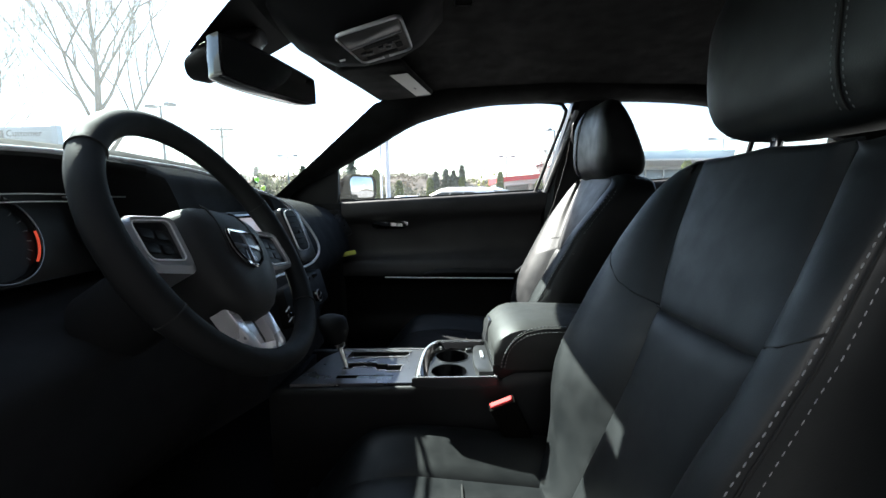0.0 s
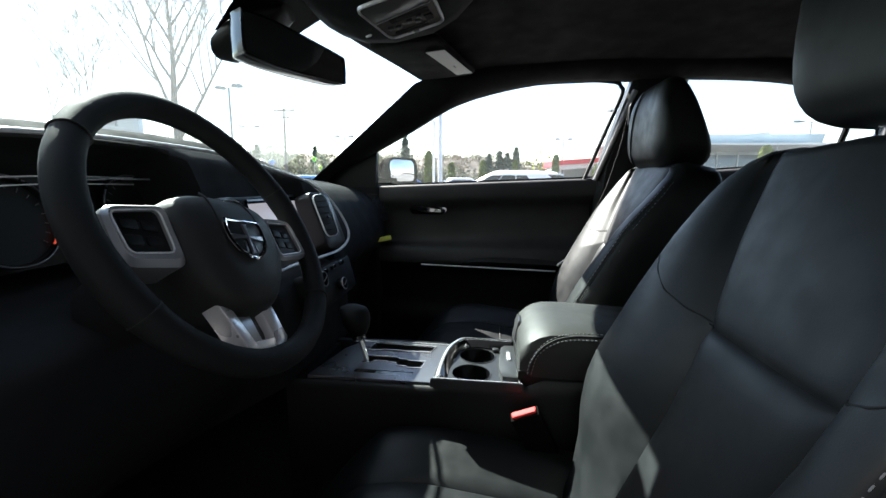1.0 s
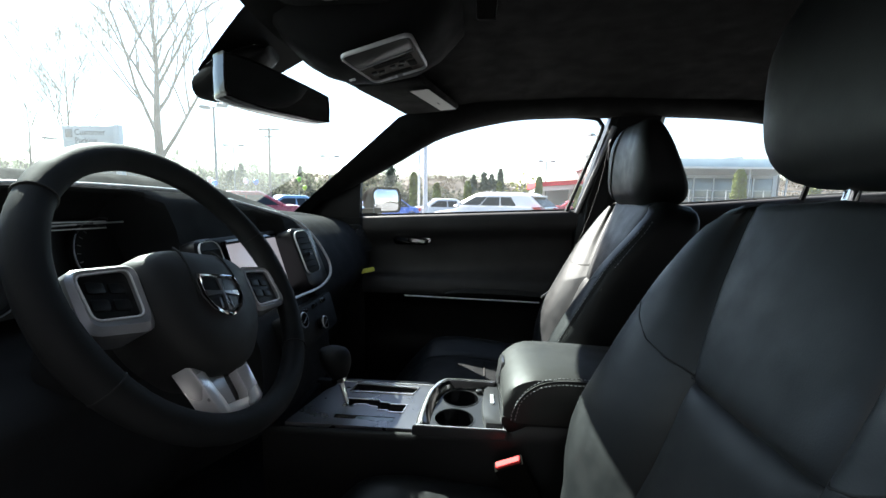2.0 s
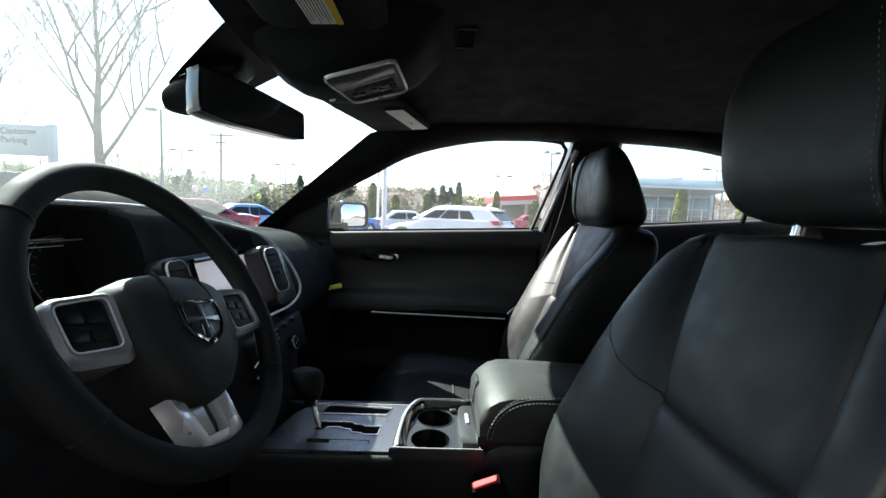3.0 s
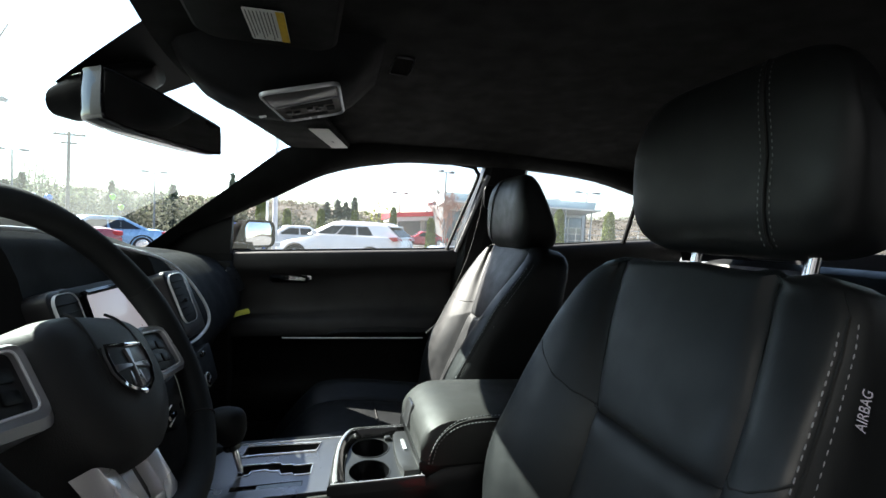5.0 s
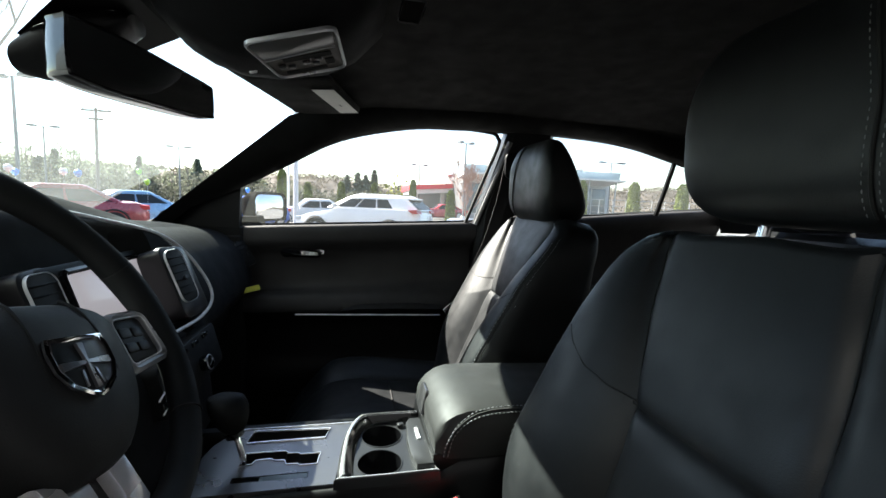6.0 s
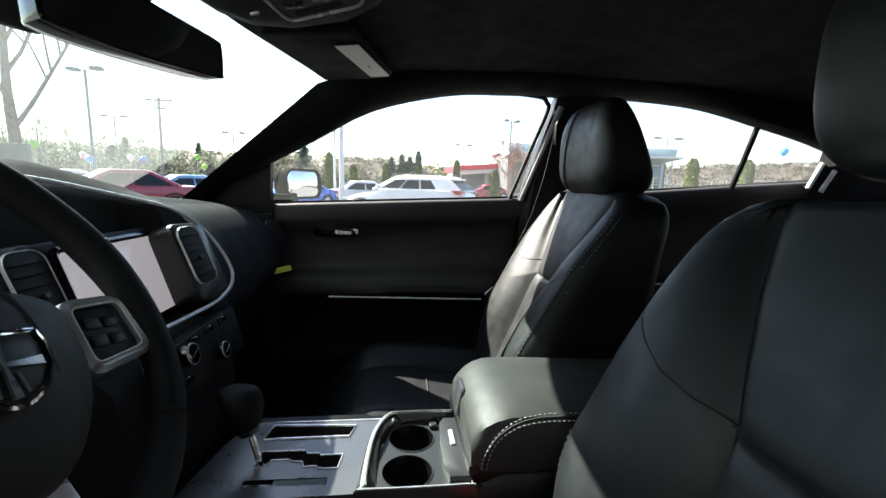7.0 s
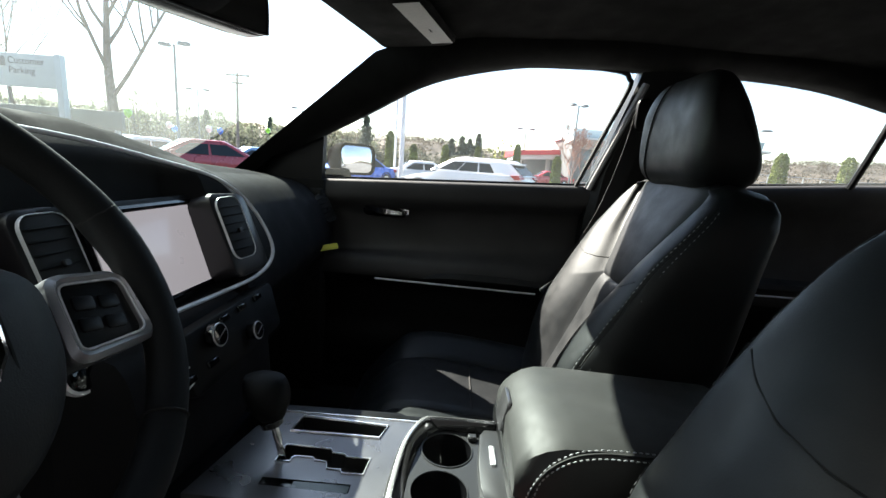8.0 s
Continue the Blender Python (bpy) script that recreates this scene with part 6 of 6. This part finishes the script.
bare_tree("bare_tree", -30.0, 25.5, 8.0, 0.12, 0.40, 0.7, 11, "bare tree at the end of the car park", 3)


# evergreens made of many small leaf clumps
def leaf_mass(bm, rnd, n, place, size):
    verts, faces = [], []
    for _ in range(n):
        c, out = place(rnd)
        s = size * rnd.uniform(0.6, 1.4)
        u = Vector((rnd.uniform(-1, 1), rnd.uniform(-1, 1), rnd.uniform(-0.6, 1.4))).normalized()
        v = u.cross(Vector((rnd.uniform(-1, 1), rnd.uniform(-1, 1), rnd.uniform(-1, 1)))).normalized()
        w = u.cross(v) * 0.35
        for a, b, d in ((v, u, w), (w, u, v)):
            p = [c - a * s * 0.5, c + a * s * 0.5 + d * 0.1 * s, c + u * s * 1.3]
            bm.faces.new([bm.verts.new(q) for q in p])
    return bm


def cypress(x, y, h, r, seed, label, group="columnar evergreens"):
    rnd = random.Random(seed)
    g = ground_z(x, y)
    t = thing("cypress", label, "cypress", (x, y, g), group)
    part("trunk", tube([Vector((x, y, g)), Vector((x, y, g + h * 0.8))], [0.08, 0.03], 7), M["bark"], t)
    def place(q):
        f = q.random()
        a = q.uniform(0, math.tau)
        edge = r * (1.12 - 0.50 * f ** 1.3) * min(1.0, 0.75 + f * 4) * min(1.0, 0.45 + (1 - f) * 6)
        rr = edge * math.sqrt(q.uniform(0.45, 1)) * (1 + 0.05 * math.sin(3 * a + f * 9 + seed))
        return Vector((x + rr * math.cos(a), y + rr * math.sin(a), g + 0.05 + f * (h - 0.15))), None
    part("crown", leaf_mass(bmesh.new(), rnd, 4200, place, 0.085), M["cypress"], t, "dense upright green foliage", smooth=False)
    return t


for i, (x, y, top, r) in enumerate(((-3.4, 34, 2.40, 0.36), (-0.85, 34, 2.55, 0.36), (1.75, 34, 2.6, 0.30), (4.9, 34, 3.0, 0.34), (6.25, 26, 2.0, 0.30), (20.5, 27, 3.3, 0.52), (24.7, 27, 3.35, 0.52), (16.2, 27, 3.2, 0.46), (-5.3, 34, 3.3, 0.42))):
    cypress(x, y, top - ground_z(x, y), r, 40 + i, "clipped columnar green cypress at the lot's edge")


def conifer(x, y, h, r, seed):
    rnd = random.Random(seed)
    g = ground_z(x, y)
    t = thing("conifer", "dark green conifer in the distance", "conifer", (x, y, g), "far conifers")
    part("trunk", tube([Vector((x, y, g)), Vector((x, y, g + h * 0.97))], [0.22, 0.03], 7), M["bark"], t)
    def place(q):
        f = q.random() ** 1.3
        lay = 0.75 + 0.25 * math.sin(f * 40)
        a = q.uniform(0, math.tau)
        rr = r * (1 - f) ** 0.75 * lay * math.sqrt(q.uniform(0.1, 1)) * (1 + 0.3 * math.sin(2 * a + seed + f * 5))
        return Vector((x + rr * math.cos(a), y + rr * math.sin(a), g + h * 0.08 + f * h * 0.92)), None
    part("crown", leaf_mass(bmesh.new(), rnd, 1500, place, 0.34), M["conifer"], t, "layered dark needles", smooth=False)
    return t


for i, (x, top, r) in enumerate(((-0.8, 4.9, 1.9), (0.9, 5.3, 2.0), (2.2, 5.0, 1.9), (3.6, 5.9, 1.5), (-14.8, 8.4, 1.7), (-30.6, 6.1, 1.7), (-41.2, 6.4, 2.4), (-43.0, 5.4, 2.2), (-22.8, 6.1, 1.9))):
    conifer(x, 70, top - ground_z(x, 70), r, 70 + i)

# hills with far woods
def ridge(x):
    return interp(x, (-400, -180, -108, -74, -40, -24, -10, 0, 9, 20, 60, 112, 152, 165, 260, 500), (16, 13, 10.5, 9.5, 9.2, 9.4, 9.8, 9.0, 6.6, 6.0, 7.4, 10.3, 12.4, 13.2, 16, 20))


def hill_z(x, v):
    return ridge(x) * math.sin(min(1, v) * math.pi / 2) ** 1.2 - 0.5 + 0.5 * noise.noise(Vector((x * 0.05, v * 4, 0)))


solo("backdrop", grid(lambda u, v: (u, 110 + 60 * v, hill_z(u, v)), np.linspace(-420, 520, 120), np.linspace(0, 1.0, 8)), M["hill"], "low brown and green wooded hills in the distance", "hill", kind="structure")
rnd = random.Random(21)
wb = bmesh.new()
for _ in range(2200):
    x, v = rnd.uniform(-200, 300), rnd.random() ** 0.8
    y = 104 + 60 * v
    z0 = hill_z(x, v) - 0.5
    th, tr_ = rnd.uniform(1.2, 3.0), rnd.uniform(1.2, 2.8)
    for k in range(46):
        a, b = rnd.uniform(0, math.tau), rnd.random() ** 0.6
        c = Vector((x + tr_ * b * math.cos(a), y + tr_ * b * math.sin(a), z0 + th * (0.25 + 0.75 * rnd.random() * (1 - 0.4 * b))))
        s = rnd.uniform(0.15, 0.42)
        p = [c + Vector((rnd.uniform(-s, s), rnd.uniform(-s, s), rnd.uniform(-s, s) * 1.2)) for _ in range(3)]
        wb.faces.new([wb.verts.new(q) for q in p])
solo("far_woods", wb, M["woods"], "brown leafless woods with a little green on the hills", "woods", kind="stuff", smooth=False)
# bare thicket behind the lot
tb = bmesh.new()
rnd = random.Random(33)
lv = bmesh.new()
for _ in range(150):
    x = rnd.uniform(-90, -8)
    y = rnd.uniform(60, 84)
    h = rnd.uniform(0.55, 1.0) * interp(x, (-90, -52, -44, -37, -30, -20, -8), (9, 9, 11, 7.5, 5.5, 6.5, 5))
    tube([Vector((x, y, -0.5)), Vector((x + rnd.uniform(-0.3, 0.3), y, h * 0.6)), Vector((x + rnd.uniform(-0.4, 0.4), y, h))], [0.16, 0.10, 0.03], 4, bm=tb)
    for k in range(16):
        f = rnd.uniform(0.3, 0.95)
        a = rnd.uniform(0, math.tau)
        p = Vector((x, y, h * f))
        d = Vector((math.cos(a), math.sin(a), rnd.uniform(0.5, 1.4))) * h * 0.16 * (1.2 - f)
        tube([p, p + d], [0.03, 0.008], 3, bm=tb)
        for j in range(14):
            c = p + d * rnd.uniform(0.3, 1.1) + Vector((rnd.uniform(-0.3, 0.3), rnd.uniform(-0.3, 0.3), rnd.uniform(-0.3, 0.3)))
            s = rnd.uniform(0.07, 0.22)
            lv.faces.new([lv.verts.new(c + Vector((rnd.uniform(-s, s), rnd.uniform(-s, s), rnd.uniform(-s, s)))) for _ in range(3)])
solo("thicket", tb, M["twig"], "tall bare thicket behind the car park", "thicket", kind="stuff")
solo("young_leaves", lv, M["young_leaf"], "pale green young leaves on the thicket", "leaves", kind="stuff", smooth=False)
lb = bmesh.new()
rnd = random.Random(37)
for _ in range(620):
    x, y = rnd.uniform(-85, 14), rnd.uniform(58, 78)
    th = rnd.uniform(1.6, 5.0) if x < -14 else rnd.uniform(0.8, 3.2)
    for k in range(80):
        c = Vector((x + rnd.uniform(-1.6, 1.6), y + rnd.uniform(-1, 1), -0.4 + th * rnd.random()))
        s = rnd.uniform(0.16, 0.46)
        lb.faces.new([lb.verts.new(c + Vector((rnd.uniform(-s, s), rnd.uniform(-s, s), rnd.uniform(-s, s)))) for _ in range(3)])
solo("undergrowth", lb, M["brush"], "brown and green undergrowth behind the car park", "undergrowth", kind="stuff", smooth=False)
yb = bmesh.new()
leaf_mass(yb, random.Random(5), 500, lambda q: (Vector((6.0 + q.gauss(0, 1.6), 60 + q.gauss(0, 1), -0.4 + abs(q.gauss(0, 1.5)))), None), 0.4)
solo("spring_bush", yb, M["spring"], "yellow-green flowering bush behind the lot", "bush", smooth=False)

# buildings
can = thing("fuel_canopy", "low building with a red canopy fascia over pale walls", "building", (10, 46, 0))
part("canopy_roof", loft([[Vector((x, y, z)) for y, z in ((44.0, h + 0.15), (44.0, h + 0.62), (52, h + 0.72), (52, h))] for x, h in ((6.0, 2.30), (12, 2.75), (19.5, 3.05))]), M["canopy_red"], can, "red canopy fascia")
part("soffit", loft([[Vector((x, y, z)) for y, z in ((44.3, h - 0.45), (44.3, h - 0.01), (51.5, h - 0.01), (51.5, h - 0.45))] for x, h in ((6.2, 2.45), (12, 2.90), (19.2, 3.2))]), M["fascia"], can)
for x in (7.0, 10.0, 13.5, 17.5):
    part("column", box((x - 0.2, 45.8, -0.5), (x + 0.2, 46.2, 2.4), 0.02), M["fascia"], can)
part("wall", box((7, 50, -0.5), (19, 50.3, 2.4), 0.02), M["wall_grey"], can)
gb = thing("grey_building", "plain grey flat-roofed commercial building", "building", (20, 62, 0))
part("wall", box((15.6, 58, -0.5), (34, 70, 5.2), 0.03), M["wall_grey"], gb)
part("parapet", loft([[Vector((x, y, z)) for y, z in ((57.8, h), (57.8, h + 0.55), (70.2, h + 0.55), (70.2, h))] for x, h in ((15.4, 4.6), (34.2, 6.6))]), M["fascia"], gb)
sh = thing("showroom", "glass-fronted showroom with a blue-grey overhanging roof", "building", (20, 42, 0))
part("roof", loft([[Vector((x, y, z)) for y, z in ((39.2, 4.3), (39.0, 5.0), (48, 5.2), (48, 4.3))] for x in (10.5, 27.6)]), M["roof_blue"], sh, "blue-grey metal roof band")
part("eave", loft([[Vector((x, y, z)) for y, z in ((36.6, 3.92), (36.6, 4.08), (40, 4.3), (40, 3.6))] for x in (10.0, 26.6)]), M["fascia"], sh, "pale overhanging eave")
part("wall", box((11.0, 40.0, -0.5), (27.0, 47, 4.3), 0.02), M["wall_grey"], sh)
# the sun-facing end takes a darkened wall colour so it stays grey
part("side_wall", box((10.75, 40.0, -0.5), (10.995, 47, 4.3), 0.02), M["end_dimmed"], sh, "end wall darkened to stay grey in the sun")
for k in range(9):
    w = part("window", box((11.2 + 1.72 * k, 39.9, 0.3), (12.75 + 1.72 * k, 39.96, 3.3), 0.01), M["window_dark"], sh)
    part("window_frame", box((12.76 + 1.72 * k, 39.86, 0.2), (12.90 + 1.72 * k, 39.98, 3.4), 0.01), M["galv"], w)
for x in (22.8, 25.8):
    part("column", tube([Vector((x, 37.2, -0.5)), Vector((x + 0.1, 37.2, 4.0))], 0.07, 8), M["galv"], sh)

# fence along the edge
fn = thing("fence", "dark metal post and rail fence along the lot's edge", "fence", (26, 29, -0.4))
for k in range(26):
    x = 12 + 1.2 * k
    part("post", tube([Vector((x, 29.4, -0.4)), Vector((x, 29.4, 1.95))], 0.03, 6), M["galv"], fn)
for z in (0.9, 1.4, 1.9):
    part("rail", tube([Vector((11.5, 29.4, z)), Vector((42.5, 29.4, z))], 0.022, 6), M["galv"], fn)

# parking sign
sg = thing("parking_sign", "pale parking sign board on a white post", "sign", (-8.8, 9, 0))
part("board", box((-10.25, 8.97, 1.98), (-8.86, 9.03, 2.68), 0.01), M["sign_face"], sg)
part("post", box((-8.86, 8.93, -0.2), (-8.72, 9.07, 2.70), 0.01), M["sign_face"], sg)
for k, word in enumerate(("Customer", "Parking")):
    fc2 = bpy.data.curves.new("sign_word", "FONT")
    fc2.body, fc2.size, fc2.extrude = word, 0.20, 0.002
    w2 = new("sign_word", fc2)
    w2.data.materials.append(M["sign_ink"])
    w2.parent = sg
    w2.matrix_parent_inverse = sg.matrix_world.inverted()
    w2.matrix_world = pose(-9.92, 8.962, 2.46 - 0.2 * k, 90, 0, 0)
part("symbol", box((-10.16, 8.955, 2.40), (-9.98, 8.969, 2.60), 0.005), M["sign_ink"], sg)
bs = thing("low_board", "long low grey board on the verge", "board", (-8.4, 9, 0))
part("panel", box((-11.6, 9.25, 1.20), (-7.7, 9.35, 1.62), 0.01), M["board_grey"], bs)
for x in (-11.4, -9.6, -7.85):
    part("leg", box((x - 0.04, 9.26, -0.2), (x + 0.04, 9.34, 1.25), 0.005), M["galv"], bs)

# balloons tied to the parked cars
for i, (x, y, z, col) in enumerate(((-9.35, 11.6, 1.75, (0.25, 0.55, 0.05)), (-10.2, 14.6, 1.62, (0.8, 0.8, 0.8)), (-9.0, 15.0, 1.60, (0.8, 0.8, 0.8)), (-8.6, 15.0, 1.57, (0.05, 0.22, 0.7)), (-10.8, 15.8, 1.55, (0.05, 0.22, 0.7)),
                                    (-8.3, 18.3, 1.85, (0.25, 0.55, 0.05)), (-7.9, 18.0, 1.45, (0.45, 0.65, 0.08)), (-4.9, 21.0, 1.35, (0.1, 0.35, 0.75)), (-4.1, 21.0, 1.1, (0.8, 0.8, 0.78)), (20.4, 20.0, 3.2, (0.08, 0.40, 0.75)))):
    b = thing("balloon", "round party balloon on a string above the parked cars", "balloon", (x, y, z), "balloons")
    r = 0.11 if i < 9 else 0.21
    part("bulb", lathe([(0.02 * r, -1.25 * r), (0.45 * r, -0.95 * r), (0.85 * r, -0.45 * r), (1.0 * r, 0.1 * r), (0.86 * r, 0.6 * r), (0.5 * r, 0.92 * r), (0.05 * r, 1.04 * r)], pose(x, y, z), 18), material("balloon_skin", col, 0.25, coat=0.3, blotch=0.05), b)
    part("string", tube([Vector((x, y, z - 1.25 * r)), Vector((x + 0.03, y, ground_z(x, y) if i < 9 else ground_z(x, y)))], 0.004, 4), M["fascia"], b)

# unseen wall added at the car's back to cut sky light from the driver's side
solo("wall_behind", box((-30, -2.9, -0.2), (30, -2.5, 7.0), 0.03), M["wall_dark"], "plain dark wall added out of view to block sky light", "wall", kind="structure")
